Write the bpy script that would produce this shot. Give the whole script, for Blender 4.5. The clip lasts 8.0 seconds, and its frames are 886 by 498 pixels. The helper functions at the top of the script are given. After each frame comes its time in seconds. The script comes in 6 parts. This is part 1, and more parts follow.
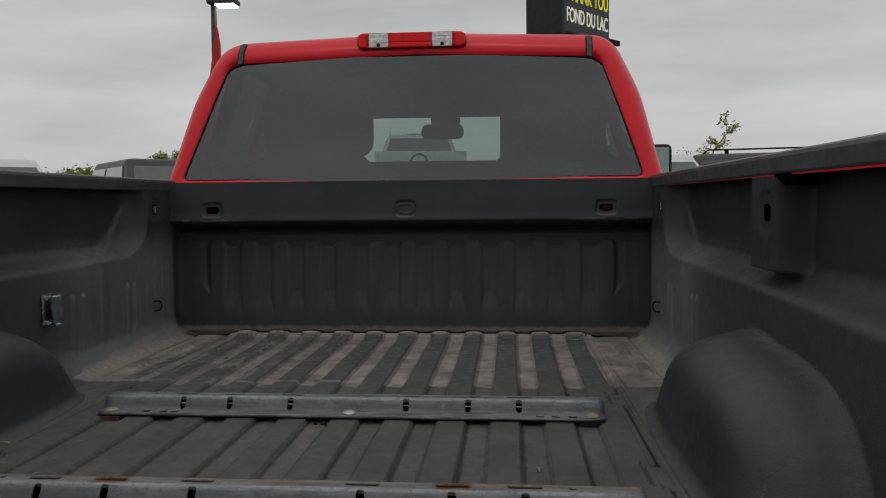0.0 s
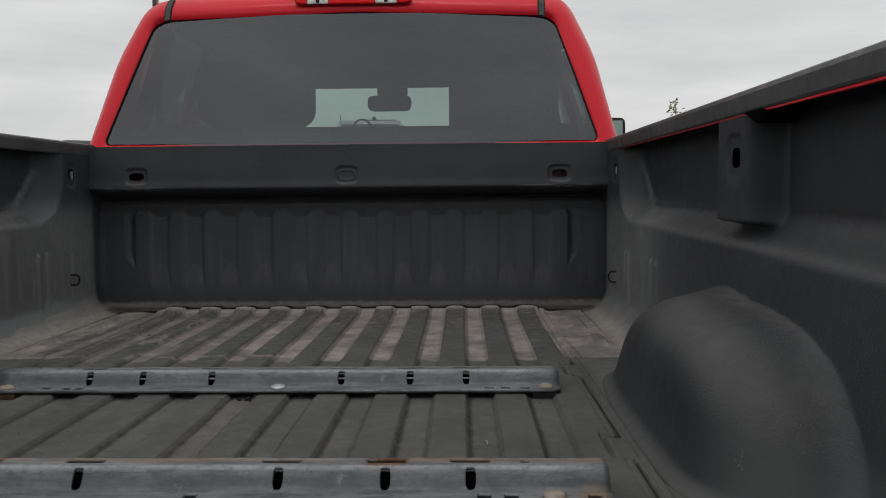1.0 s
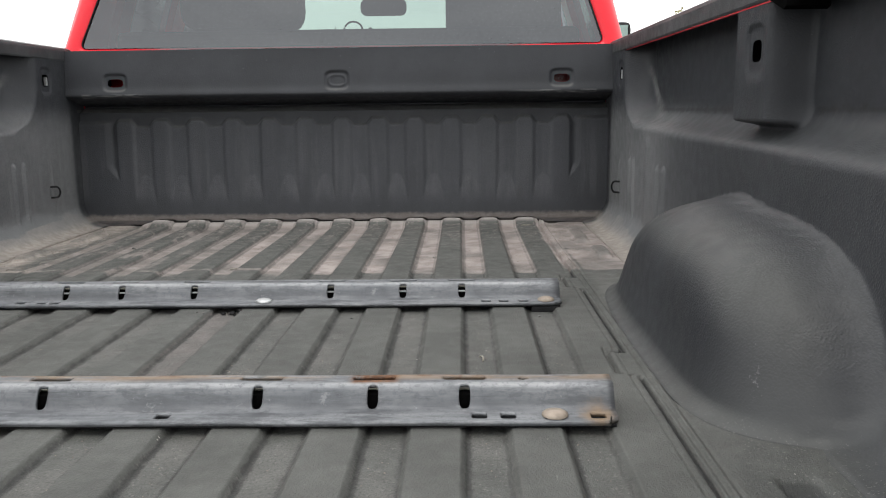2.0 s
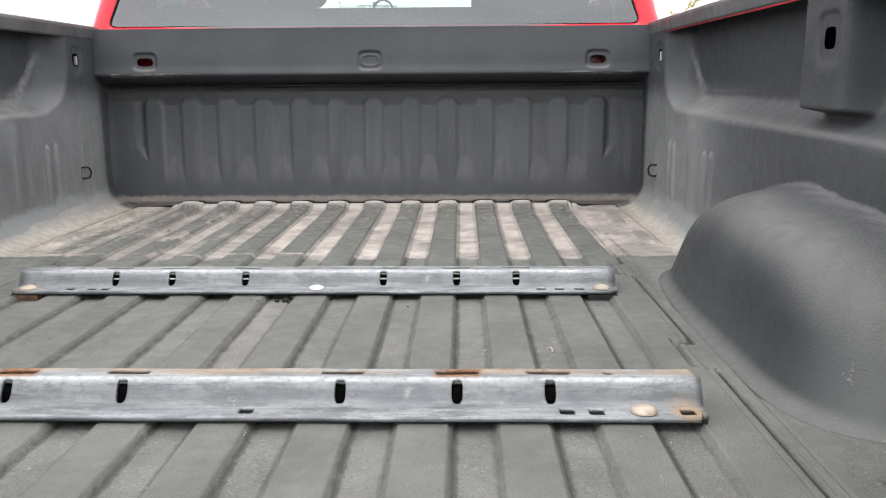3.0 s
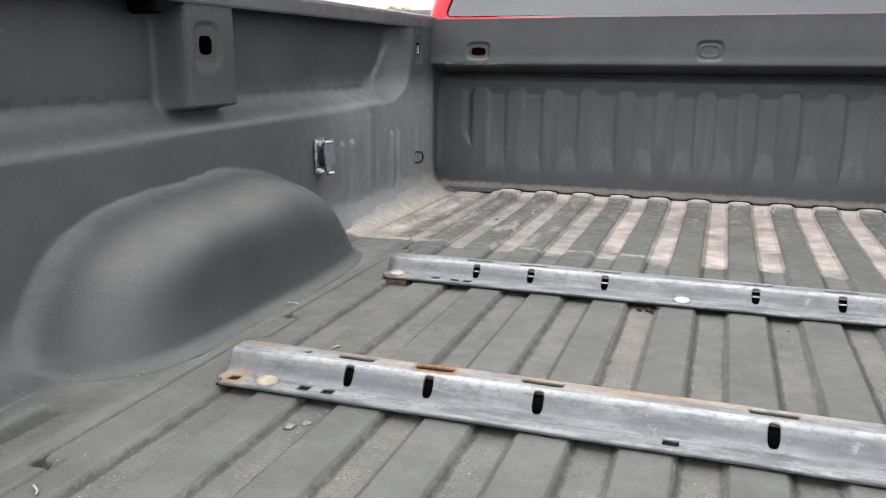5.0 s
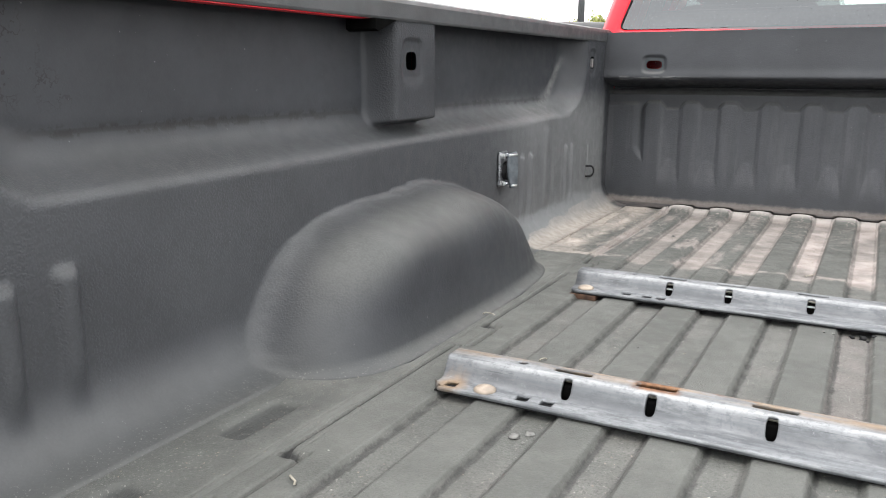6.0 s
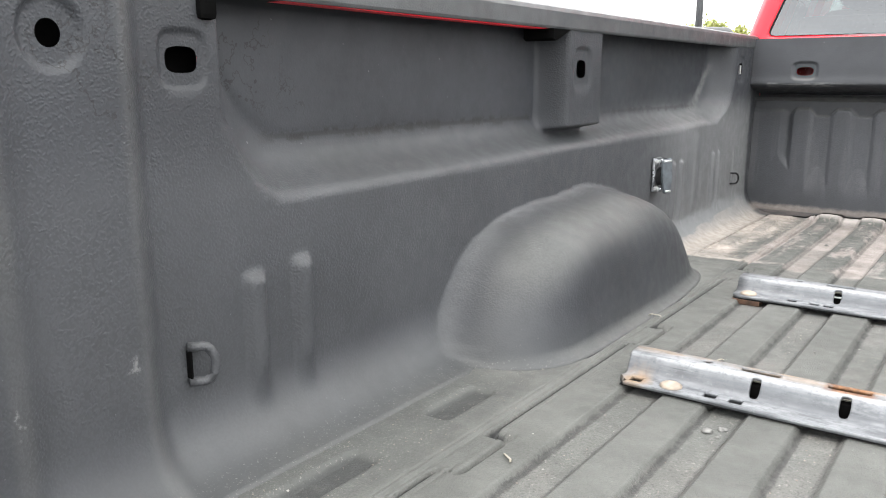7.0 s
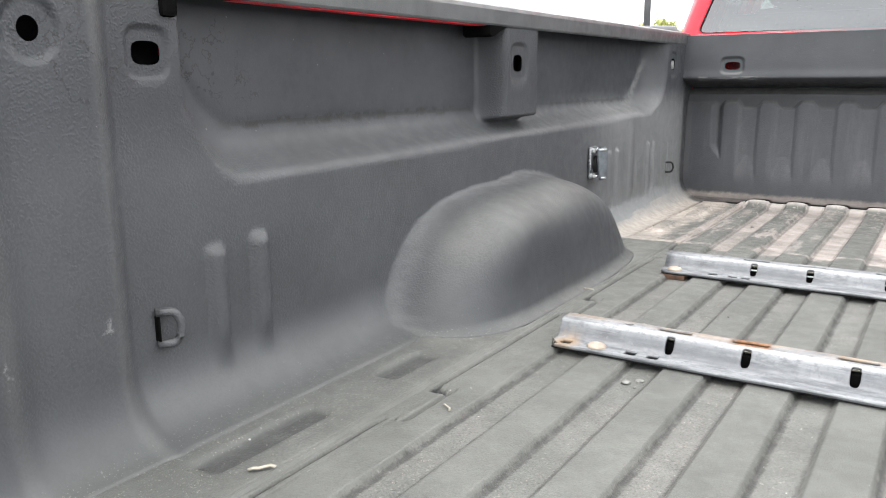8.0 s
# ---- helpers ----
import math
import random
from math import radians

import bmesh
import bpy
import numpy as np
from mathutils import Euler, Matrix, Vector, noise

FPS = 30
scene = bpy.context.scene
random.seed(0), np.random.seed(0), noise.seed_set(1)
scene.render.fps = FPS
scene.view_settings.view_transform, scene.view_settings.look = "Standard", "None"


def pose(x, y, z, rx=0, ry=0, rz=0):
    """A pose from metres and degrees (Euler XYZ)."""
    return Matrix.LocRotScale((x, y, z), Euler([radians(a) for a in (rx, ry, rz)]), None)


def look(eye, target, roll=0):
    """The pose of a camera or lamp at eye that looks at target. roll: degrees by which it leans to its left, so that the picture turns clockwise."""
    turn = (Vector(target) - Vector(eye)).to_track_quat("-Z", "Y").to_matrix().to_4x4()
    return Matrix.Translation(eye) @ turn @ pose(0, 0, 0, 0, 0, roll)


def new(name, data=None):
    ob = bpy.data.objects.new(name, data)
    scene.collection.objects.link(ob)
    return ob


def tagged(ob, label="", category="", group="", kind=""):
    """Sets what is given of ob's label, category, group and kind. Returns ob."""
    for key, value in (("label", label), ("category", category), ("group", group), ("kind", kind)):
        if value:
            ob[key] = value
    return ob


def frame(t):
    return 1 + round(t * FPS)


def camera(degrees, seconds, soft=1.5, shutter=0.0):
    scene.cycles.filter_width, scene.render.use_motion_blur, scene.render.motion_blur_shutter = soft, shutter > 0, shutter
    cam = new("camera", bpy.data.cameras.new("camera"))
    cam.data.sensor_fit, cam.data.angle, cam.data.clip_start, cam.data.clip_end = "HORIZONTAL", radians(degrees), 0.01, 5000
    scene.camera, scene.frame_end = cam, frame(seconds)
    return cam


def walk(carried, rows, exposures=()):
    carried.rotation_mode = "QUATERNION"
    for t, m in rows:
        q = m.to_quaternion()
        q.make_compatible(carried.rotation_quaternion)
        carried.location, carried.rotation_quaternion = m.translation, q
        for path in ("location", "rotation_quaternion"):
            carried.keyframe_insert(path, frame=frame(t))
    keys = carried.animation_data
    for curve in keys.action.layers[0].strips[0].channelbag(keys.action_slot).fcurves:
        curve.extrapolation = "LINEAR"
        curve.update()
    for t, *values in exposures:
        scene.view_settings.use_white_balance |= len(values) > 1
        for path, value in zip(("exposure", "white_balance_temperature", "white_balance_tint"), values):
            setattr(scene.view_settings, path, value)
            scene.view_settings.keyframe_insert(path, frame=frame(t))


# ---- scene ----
cam = camera(57.9, 8.0, soft=1.05)
PATH = [
    (0, (0.36, -2.766, 0.473), (0.195, -0.776, 0.355), -0.5),
    (0.5, (0.348, -2.674, 0.461), (0.241, -0.681, 0.334), -0.5),
    (1, (0.374, -2.601, 0.393), (0.326, -0.606, 0.25), -0.5),
    (1.5, (0.382, -2.551, 0.355), (0.336, -0.562, 0.158), -0.6),
    (1.7, (0.391, -2.525, 0.359), (0.341, -0.545, 0.081), -0.7),
    (2.8, (0.301, -2.493, 0.38), (0.264, -0.533, -0.019), -0.5),
    (3, (0.278, -2.489, 0.384), (0.231, -0.532, -0.024), -0.4),
    (3.5, (0.214, -2.487, 0.395), (0.123, -0.535, -0.032), 0.3),
    (4, (0.161, -2.485, 0.395), (-0.195, -0.568, -0.051), -0.2),
    (4.5, (0.104, -2.469, 0.411), (-0.408, -0.591, -0.047), -0.1),
    (6, (-0.058, -2.531, 0.428), (-0.986, -0.813, -0.005), 0.1),
    (6.5, (-0.12, -2.599, 0.43), (-1.188, -0.96, 0.014), -0.1),
    (7, (-0.134, -2.656, 0.431), (-1.273, -1.066, 0.012), 0.0),
    (7.5, (-0.111, -2.694, 0.422), (-1.218, -1.083, 0.0), 0.3),
    (8, (-0.051, -2.738, 0.419), (-1.105, -1.091, 0.0), -0.4),
]
EXPOSURES = [(0.0, -1.0), (0.5, -0.86), (1.0, -0.66), (1.5, 0.02), (1.7, 0.28), (2.8, 1.40), (3.0, 1.48), (3.5, 1.52), (4.7, 1.49), (6.0, 1.57), (6.5, 1.80), (7.0, 1.95), (7.5, 1.94), (8.0, 1.96)]
walk(cam, [(t, look(eye, target, roll)) for t, eye, target, roll in PATH],
     exposures=EXPOSURES)

# ---------------------------------------------------------------- world, light
world = bpy.data.worlds.new("overcast_sky")
scene.world = world
world.use_nodes = True
wn, wl = world.node_tree.nodes, world.node_tree.links
wn.clear()
w_out = wn.new("ShaderNodeOutputWorld")
w_bg = wn.new("ShaderNodeBackground")
w_sky = wn.new("ShaderNodeTexSky")
w_sky.sky_type = 'NISHITA'
w_sky.sun_disc = False
w_sky.sun_elevation, w_sky.sun_rotation = radians(73), radians(-168)
w_tc = wn.new("ShaderNodeTexCoord")
w_map = wn.new("ShaderNodeMapping")
w_map.inputs["Scale"].default_value = (1.0, 1.0, 5.5)
w_noise = wn.new("ShaderNodeTexNoise")
w_noise.inputs["Scale"].default_value = 1.7
w_noise.inputs["Detail"].default_value = 6.0
w_noise.inputs["Roughness"].default_value = 0.55
w_ramp = wn.new("ShaderNodeValToRGB")
w_ramp.color_ramp.elements[0].position, w_ramp.color_ramp.elements[0].color = 0.30, (6.7, 6.8, 6.9, 1)
w_ramp.color_ramp.elements[1].position, w_ramp.color_ramp.elements[1].color = 0.68, (10.6, 10.6, 10.4, 1)
w_mix = wn.new("ShaderNodeMix")
w_mix.data_type = 'RGBA'
w_mix.inputs["Factor"].default_value = 0.94
wl.new(w_tc.outputs["Generated"], w_map.inputs["Vector"])
wl.new(w_map.outputs["Vector"], w_noise.inputs["Vector"])
wl.new(w_noise.outputs["Fac"], w_ramp.inputs["Fac"])
wl.new(w_sky.outputs["Color"], w_mix.inputs["A"])
wl.new(w_ramp.outputs["Color"], w_mix.inputs["B"])
wl.new(w_mix.outputs["Result"], w_bg.inputs["Color"])
w_bg.inputs["Strength"].default_value = 0.12
wl.new(w_bg.outputs["Background"], w_out.inputs["Surface"])

sun_data = bpy.data.lights.new("sun", 'SUN')
sun_data.energy, sun_data.angle, sun_data.color = 0.6, radians(25), (1.0, 0.97, 0.93)
sun = new("sun", sun_data)
sun.matrix_world = look((-0.6, -2.85, 9.5), (0, 0, 0))


# ---------------------------------------------------------------- materials
def mat_new(name):
    m = bpy.data.materials.new(name)
    m.use_nodes = True
    nt = m.node_tree
    return m, nt, nt.nodes["Principled BSDF"]


def nd(nt, kind, **vals):
    n = nt.nodes.new(kind)
    for k, v in vals.items():
        key = k.replace("_", " ")
        if key in n.inputs:
            n.inputs[key].default_value = v
    return n


def ln(nt, a, b):
    nt.links.new(a, b)


def objco(nt):
    return nt.nodes.new("ShaderNodeTexCoord").outputs["Object"]


def tex(nt, vec, scale, detail=3.0, rough=0.55, stretch=None, turn=None):
    n = nd(nt, "ShaderNodeTexNoise", Scale=scale, Detail=detail, Roughness=rough)
    if stretch:
        mp = nt.nodes.new("ShaderNodeMapping")
        mp.inputs["Scale"].default_value = stretch
        if turn:
            mp.inputs["Rotation"].default_value = turn
        ln(nt, vec, mp.inputs["Vector"])
        vec = mp.outputs["Vector"]
    ln(nt, vec, n.inputs["Vector"])
    return n.outputs["Fac"]


def ramp(nt, fac, p0, p1, v0=0.0, v1=1.0):
    n = nt.nodes.new("ShaderNodeMapRange")
    n.interpolation_type = 'SMOOTHSTEP'
    n.inputs["From Min"].default_value, n.inputs["From Max"].default_value = p0, p1
    n.inputs["To Min"].default_value, n.inputs["To Max"].default_value = v0, v1
    ln(nt, fac, n.inputs["Value"])
    return n.outputs["Result"]


def math_(nt, op, a, b=None):
    n = nt.nodes.new("ShaderNodeMath")
    n.operation = op
    for i, v in enumerate((a, b)):
        if v is None:
            continue
        if isinstance(v, (int, float)):
            n.inputs[i].default_value = v
        else:
            ln(nt, v, n.inputs[i])
    return n.outputs[0]


def mixc(nt, fac, a, b):
    n = nt.nodes.new("ShaderNodeMix")
    n.data_type = 'RGBA'
    for key, v in (("Factor", fac), ("A", a), ("B", b)):
        if isinstance(v, tuple):
            n.inputs[key].default_value = (*v, 1)
        elif isinstance(v, (int, float)):
            n.inputs[key].default_value = v
        else:
            ln(nt, v, n.inputs[key])
    return n.outputs["Result"]


def bump(nt, height, strength, dist, normal=None):
    n = nd(nt, "ShaderNodeBump", Strength=strength, Distance=dist)
    ln(nt, height, n.inputs["Height"])
    if normal is not None:
        ln(nt, normal, n.inputs["Normal"])
    return n.outputs["Normal"]


def simple(name, col, rough=0.5, metal=0.0, var=0.12, scale=30.0, bmp=0.0, bscale=200.0, coat=0.0, spec=0.5):
    """Plain coloured surface with slight uneven tone and fine relief."""
    m, nt, b = mat_new(name)
    v = objco(nt)
    f = ramp(nt, tex(nt, v, scale, 4), 0.3, 0.7)
    dark = tuple(c * (1 - var) for c in col)
    lite = tuple(min(1, c * (1 + var)) for c in col)
    ln(nt, mixc(nt, f, dark, lite), b.inputs["Base Color"])
    ln(nt, ramp(nt, tex(nt, v, scale * 2.3, 3), 0.3, 0.7, max(0.02, rough * 0.85), min(1, rough * 1.15)), b.inputs["Roughness"])
    b.inputs["Metallic"].default_value = metal
    b.inputs["Coat Weight"].default_value = coat
    b.inputs["Specular IOR Level"].default_value = spec
    if bmp:
        ln(nt, bump(nt, tex(nt, v, bscale, 2), bmp, 0.002), b.inputs["Normal"])
    return m


PITCH = 0.1165
LINER = (0.0335, 0.0355, 0.0405)


def liner_wall():
    """Sprayed bed lining on the upright panels: pebbled, with pale scuffs and run marks."""
    m, nt, b = mat_new("liner_wall")
    v = objco(nt)
    sep = nt.nodes.new("ShaderNodeSeparateXYZ")
    ln(nt, v, sep.inputs[0])
    tone = mixc(nt, ramp(nt, tex(nt, v, 5, 4), 0.3, 0.7), tuple(c * 0.86 for c in LINER), tuple(c * 1.18 for c in LINER))
    # pale run marks, drawn out upright, over the front end of the side panels
    runs = ramp(nt, tex(nt, v, 1.0, 5, 0.65, (22, 22, 1.2)), 0.47, 0.60)
    front = math_(nt, 'MULTIPLY', ramp(nt, sep.outputs["Y"], -0.75, -0.35), ramp(nt, sep.outputs["Y"], 0.02, -0.03, 0.22, 1.0))
    low = ramp(nt, sep.outputs["Z"], 0.38, 0.20)
    runs = math_(nt, 'MULTIPLY', math_(nt, 'MULTIPLY', runs, front), math_(nt, 'MULTIPLY', low, ramp(nt, sep.outputs["Z"], 0.055, 0.12)))
    tone = mixc(nt, math_(nt, 'MULTIPLY', runs, 0.70), tone, (0.175, 0.176, 0.176))
    # dust washed down along the foot: grey behind, sandy in the front corners, hardly any on the front panel
    foot = math_(nt, 'MULTIPLY', ramp(nt, sep.outputs["Z"], 0.125, 0.0), ramp(nt, tex(nt, v, 7, 5, 0.6), 0.25, 0.60, 0.35, 1.0))
    foot = math_(nt, 'MULTIPLY', foot, ramp(nt, sep.outputs["Y"], 0.02, -0.03, 0.15, 1.0))
    foot = math_(nt, 'MULTIPLY', foot, ramp(nt, math_(nt, 'ABSOLUTE', sep.outputs["X"]), 0.74, 0.80, 0.15, 1.0))
    tone = mixc(nt, math_(nt, 'MULTIPLY', foot, ramp(nt, sep.outputs["Y"], -1.9, -0.9, 0.03, 0.40)), tone, (0.088, 0.092, 0.089))
    skirt = math_(nt, 'MULTIPLY', ramp(nt, math_(nt, 'ADD', sep.outputs["Z"], math_(nt, 'MULTIPLY', math_(nt, 'SUBTRACT', tex(nt, v, 9, 4, 0.6), 0.5), 0.03)), 0.060, 0.002), ramp(nt, sep.outputs["Y"], 0.0, -0.06))
    tone = mixc(nt, math_(nt, 'MULTIPLY', skirt, 0.12), tone, (0.080, 0.084, 0.080))
    spray = math_(nt, 'MULTIPLY', ramp(nt, math_(nt, 'ADD', sep.outputs["Z"], math_(nt, 'MULTIPLY', tex(nt, v, 16, 4, 0.6), 0.030)), 0.032, 0.012), ramp(nt, tex(nt, v, 330, 2, 0.6), 0.62, 0.70))
    tone = mixc(nt, math_(nt, 'MULTIPLY', math_(nt, 'MULTIPLY', spray, ramp(nt, sep.outputs["Y"], 0.0, -0.05)), 0.55), tone, (0.30, 0.29, 0.27))
    drift = math_(nt, 'ADD', sep.outputs["Z"], math_(nt, 'MULTIPLY', math_(nt, 'SUBTRACT', tex(nt, v, 1.0, 5, 0.62, (24, 6, 24)), 0.5), 0.060))
    drift = math_(nt, 'ADD', drift, ramp(nt, sep.outputs["Y"], -0.75, 0.0, 0.012, -0.016))
    sandy = math_(nt, 'MULTIPLY', ramp(nt, drift, 0.032, 0.028), ramp(nt, math_(nt, 'ADD', sep.outputs["Y"], math_(nt, 'MULTIPLY', math_(nt, 'SUBTRACT', tex(nt, v, 13, 4, 0.6), 0.5), 0.12)), -0.74, -0.71))
    onfront = ramp(nt, sep.outputs["Y"], 0.02, -0.03)
    thin = ramp(nt, math_(nt, 'ADD', sep.outputs["Z"], math_(nt, 'MULTIPLY', tex(nt, v, 40, 4, 0.7), 0.02)), 0.046, 0.030, 0.0, 0.55)
    thin = math_(nt, 'MULTIPLY', thin, ramp(nt, sep.outputs["Z"], 0.008, 0.016))
    sandy = math_(nt, 'ADD', math_(nt, 'MULTIPLY', sandy, onfront), math_(nt, 'MULTIPLY', thin, ramp(nt, sep.outputs["Y"], -0.03, 0.02)))
    chalk = math_(nt, 'MULTIPLY', math_(nt, 'MULTIPLY', ramp(nt, math_(nt, 'ADD', sep.outputs["Z"], math_(nt, 'MULTIPLY', math_(nt, 'SUBTRACT', tex(nt, v, 1.0, 5, 0.62, (20, 6, 20)), 0.5), 0.12)), 0.085, 0.062), ramp(nt, sep.outputs["Y"], -0.80, -0.60)), onfront)
    tone = mixc(nt, math_(nt, 'MULTIPLY', chalk, 0.74), tone, (0.225, 0.238, 0.246))
    grit = mixc(nt, ramp(nt, tex(nt, v, 60, 4), 0.3, 0.7), (0.32, 0.283, 0.250), (0.45, 0.404, 0.366))
    tone = mixc(nt, math_(nt, 'MULTIPLY', sandy, 0.96), tone, grit)
    # dry dust film over the fluted face of the front panel, below the shelter of its lip
    lean = math_(nt, 'MULTIPLY', ramp(nt, sep.outputs["Z"], 0.36, 0.0), 0.010)
    # film skips the recesses, so their darker tone paints in shade
    proud = ramp(nt, math_(nt, 'ADD', sep.outputs["Y"], lean), 0.0765, 0.0725)
    film = math_(nt, 'MULTIPLY', math_(nt, 'MULTIPLY', proud, ramp(nt, sep.outputs["Y"], 0.028, 0.036)), ramp(nt, sep.outputs["Z"], 0.344, 0.332))
    film = math_(nt, 'MULTIPLY', film, ramp(nt, tex(nt, v, 1.0, 5, 0.65, (20, 20, 5)), 0.25, 0.75, 0.55, 1.0))
    film = math_(nt, 'MULTIPLY', film, ramp(nt, math_(nt, 'ABSOLUTE', sep.outputs["X"]), 0.76, 0.66, 0.25, 1.0))
    film = math_(nt, 'MULTIPLY', film, ramp(nt, sep.outputs["Z"], 0.02, 0.16, 0.45, 1.0))
    tone = mixc(nt, math_(nt, 'MULTIPLY', film, 0.50), tone, (0.095, 0.098, 0.109))
    # paler arches between the ribs' feet
    fsaw = math_(nt, 'SUBTRACT', math_(nt, 'FLOORED_MODULO', sep.outputs["X"], PITCH), PITCH / 2)
    ax_, az_ = math_(nt, 'DIVIDE', fsaw, 0.034), math_(nt, 'DIVIDE', math_(nt, 'SUBTRACT', sep.outputs["Z"], 0.055), 0.106)
    arch = math_(nt, 'ADD', math_(nt, 'MULTIPLY', ax_, ax_), math_(nt, 'MULTIPLY', az_, az_))
    arch = math_(nt, 'MULTIPLY', math_(nt, 'MULTIPLY', ramp(nt, arch, 1.05, 0.80), ramp(nt, sep.outputs["Z"], 0.05, 0.12)), ramp(nt, sep.outputs["Y"], 0.028, 0.036))
    arch = math_(nt, 'MULTIPLY', math_(nt, 'MULTIPLY', arch, ramp(nt, math_(nt, 'ABSOLUTE', sep.outputs["X"]), 0.73, 0.70)), ramp(nt, tex(nt, v, 1.0, 4, 0.65, (30, 30, 8)), 0.3, 0.7, 0.06, 0.36))
    tone = mixc(nt, arch, tone, (0.128, 0.130, 0.138))
    # pale line on the narrow ledge under the lip paints in light it catches
    shelf = math_(nt, 'MULTIPLY', ramp(nt, math_(nt, 'ABSOLUTE', math_(nt, 'SUBTRACT', sep.outputs["Z"], 0.364)), 0.007, 0.003), ramp(nt, sep.outputs["Y"], 0.055, 0.070))
    tone = mixc(nt, math_(nt, 'MULTIPLY', shelf, ramp(nt, tex(nt, v, 14, 4, 0.6), 0.3, 0.6, 0.25, 0.60)), tone, (0.150, 0.148, 0.145))
    # brown silt line above the foot of the front panel
    foothem = math_(nt, 'ADD', sep.outputs["Z"], math_(nt, 'MULTIPLY', math_(nt, 'SUBTRACT', tex(nt, v, 1.0, 4, 0.6, (14, 14, 60)), 0.5), 0.030))
    hem = math_(nt, 'MULTIPLY', ramp(nt, foothem, 0.034, 0.020), ramp(nt, sep.outputs["Y"], 0.018, 0.028))
    hem = math_(nt, 'MULTIPLY', hem, ramp(nt, tex(nt, v, 1.0, 5, 0.7, (22, 22, 160)), 0.35, 0.60, 0.15, 0.60))
    tone = mixc(nt, hem, tone, (0.140, 0.118, 0.108))
    skin = math_(nt, 'MULTIPLY', ramp(nt, sep.outputs["Y"], 0.030, 0.0), ramp(nt, sep.outputs["Z"], 0.40, 0.30))
    skin = math_(nt, 'MULTIPLY', skin, ramp(nt, tex(nt, v, 3.5, 5, 0.6), 0.25, 0.75, 0.5, 1.0))
    skin = math_(nt, 'MULTIPLY', skin, ramp(nt, math_(nt, 'ABSOLUTE', sep.outputs["X"]), 0.79, 0.83))
    tone = mixc(nt, math_(nt, 'MULTIPLY', skin, ramp(nt, sep.outputs["Y"], -0.95, -0.5, 0.16, 0.95)), tone, (0.200, 0.203, 0.208))
    # pale wear along the ridge of the recess towards its front end
    rise = math_(nt, 'MAXIMUM', math_(nt, 'ADD', sep.outputs["Y"], 0.46), 0.0)
    ridge = math_(nt, 'ADD', math_(nt, 'MULTIPLY', math_(nt, 'MULTIPLY', rise, rise), 2.5), 0.321)
    ridge = math_(nt, 'ABSOLUTE', math_(nt, 'SUBTRACT', sep.outputs["Z"], ridge))
    wear = math_(nt, 'MULTIPLY', ramp(nt, ridge, 0.026, 0.002), math_(nt, 'MULTIPLY', ramp(nt, sep.outputs["Y"], -0.66, -0.50), ramp(nt, sep.outputs["Y"], -0.20, -0.25)))
    wear = math_(nt, 'MULTIPLY', wear, ramp(nt, tex(nt, v, 32, 5, 0.7), 0.36, 0.62, 0.25, 1.0))
    tone = mixc(nt, math_(nt, 'MULTIPLY', wear, 0.65), tone, (0.24, 0.24, 0.236))
    # thin level smears on the lip of the front panel
    lip = math_(nt, 'MULTIPLY', ramp(nt, math_(nt, 'ABSOLUTE', math_(nt, 'SUBTRACT', sep.outputs["Z"], 0.4085)), 0.009, 0.004), ramp(nt, sep.outputs["Y"], 0.012, 0.004))
    ends = ramp(nt, math_(nt, 'ABSOLUTE', sep.outputs["X"]), 0.52, 0.66, 0.06, 1.0)
    lip = math_(nt, 'MULTIPLY', math_(nt, 'MULTIPLY', lip, ends), ramp(nt, tex(nt, v, 1.0, 5, 0.7, (13, 13, 130)), 0.44, 0.60))
    lip = math_(nt, 'MULTIPLY', lip, ramp(nt, math_(nt, 'ABSOLUTE', sep.outputs["X"]), 0.80, 0.79))
    tone = mixc(nt, math_(nt, 'MULTIPLY', lip, 0.5), tone, (0.30, 0.30, 0.30))
    # fine dust lying on whatever faces up, plus painted-in light on the wheel housings
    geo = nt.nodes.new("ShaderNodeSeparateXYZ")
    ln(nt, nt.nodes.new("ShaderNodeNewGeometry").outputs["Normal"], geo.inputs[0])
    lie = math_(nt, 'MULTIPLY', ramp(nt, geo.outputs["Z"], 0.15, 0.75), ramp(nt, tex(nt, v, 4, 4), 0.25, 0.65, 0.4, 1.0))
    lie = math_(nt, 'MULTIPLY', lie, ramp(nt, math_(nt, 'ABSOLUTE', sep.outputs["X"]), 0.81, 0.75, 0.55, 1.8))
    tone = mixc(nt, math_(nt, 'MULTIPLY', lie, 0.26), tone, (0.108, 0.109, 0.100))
    # grime spots strung along the crease of the recess
    zc = math_(nt, 'SUBTRACT', sep.outputs["Z"], math_(nt, 'ADD', math_(nt, 'MULTIPLY', sep.outputs["Y"], -0.003), 0.3510))
    spots = math_(nt, 'MULTIPLY', ramp(nt, math_(nt, 'ABSOLUTE', zc), 0.012, 0.003), ramp(nt, tex(nt, v, 44, 3, 0.6), 0.50, 0.58))
    spots = math_(nt, 'MULTIPLY', spots, math_(nt, 'MULTIPLY', ramp(nt, sep.outputs["Y"], -2.0, -1.9), ramp(nt, sep.outputs["Y"], -0.30, -0.40)))
    line = math_(nt, 'MULTIPLY', ramp(nt, math_(nt, 'ABSOLUTE', zc), 0.0048, 0.0016), math_(nt, 'MULTIPLY', ramp(nt, sep.outputs["Y"], -2.0, -1.9), ramp(nt, sep.outputs["Y"], -0.30, -0.40)))
    offbox = math_(nt, 'MAXIMUM', ramp(nt, sep.outputs["Y"], -1.27, -1.29), ramp(nt, sep.outputs["Y"], -1.10, -1.08))
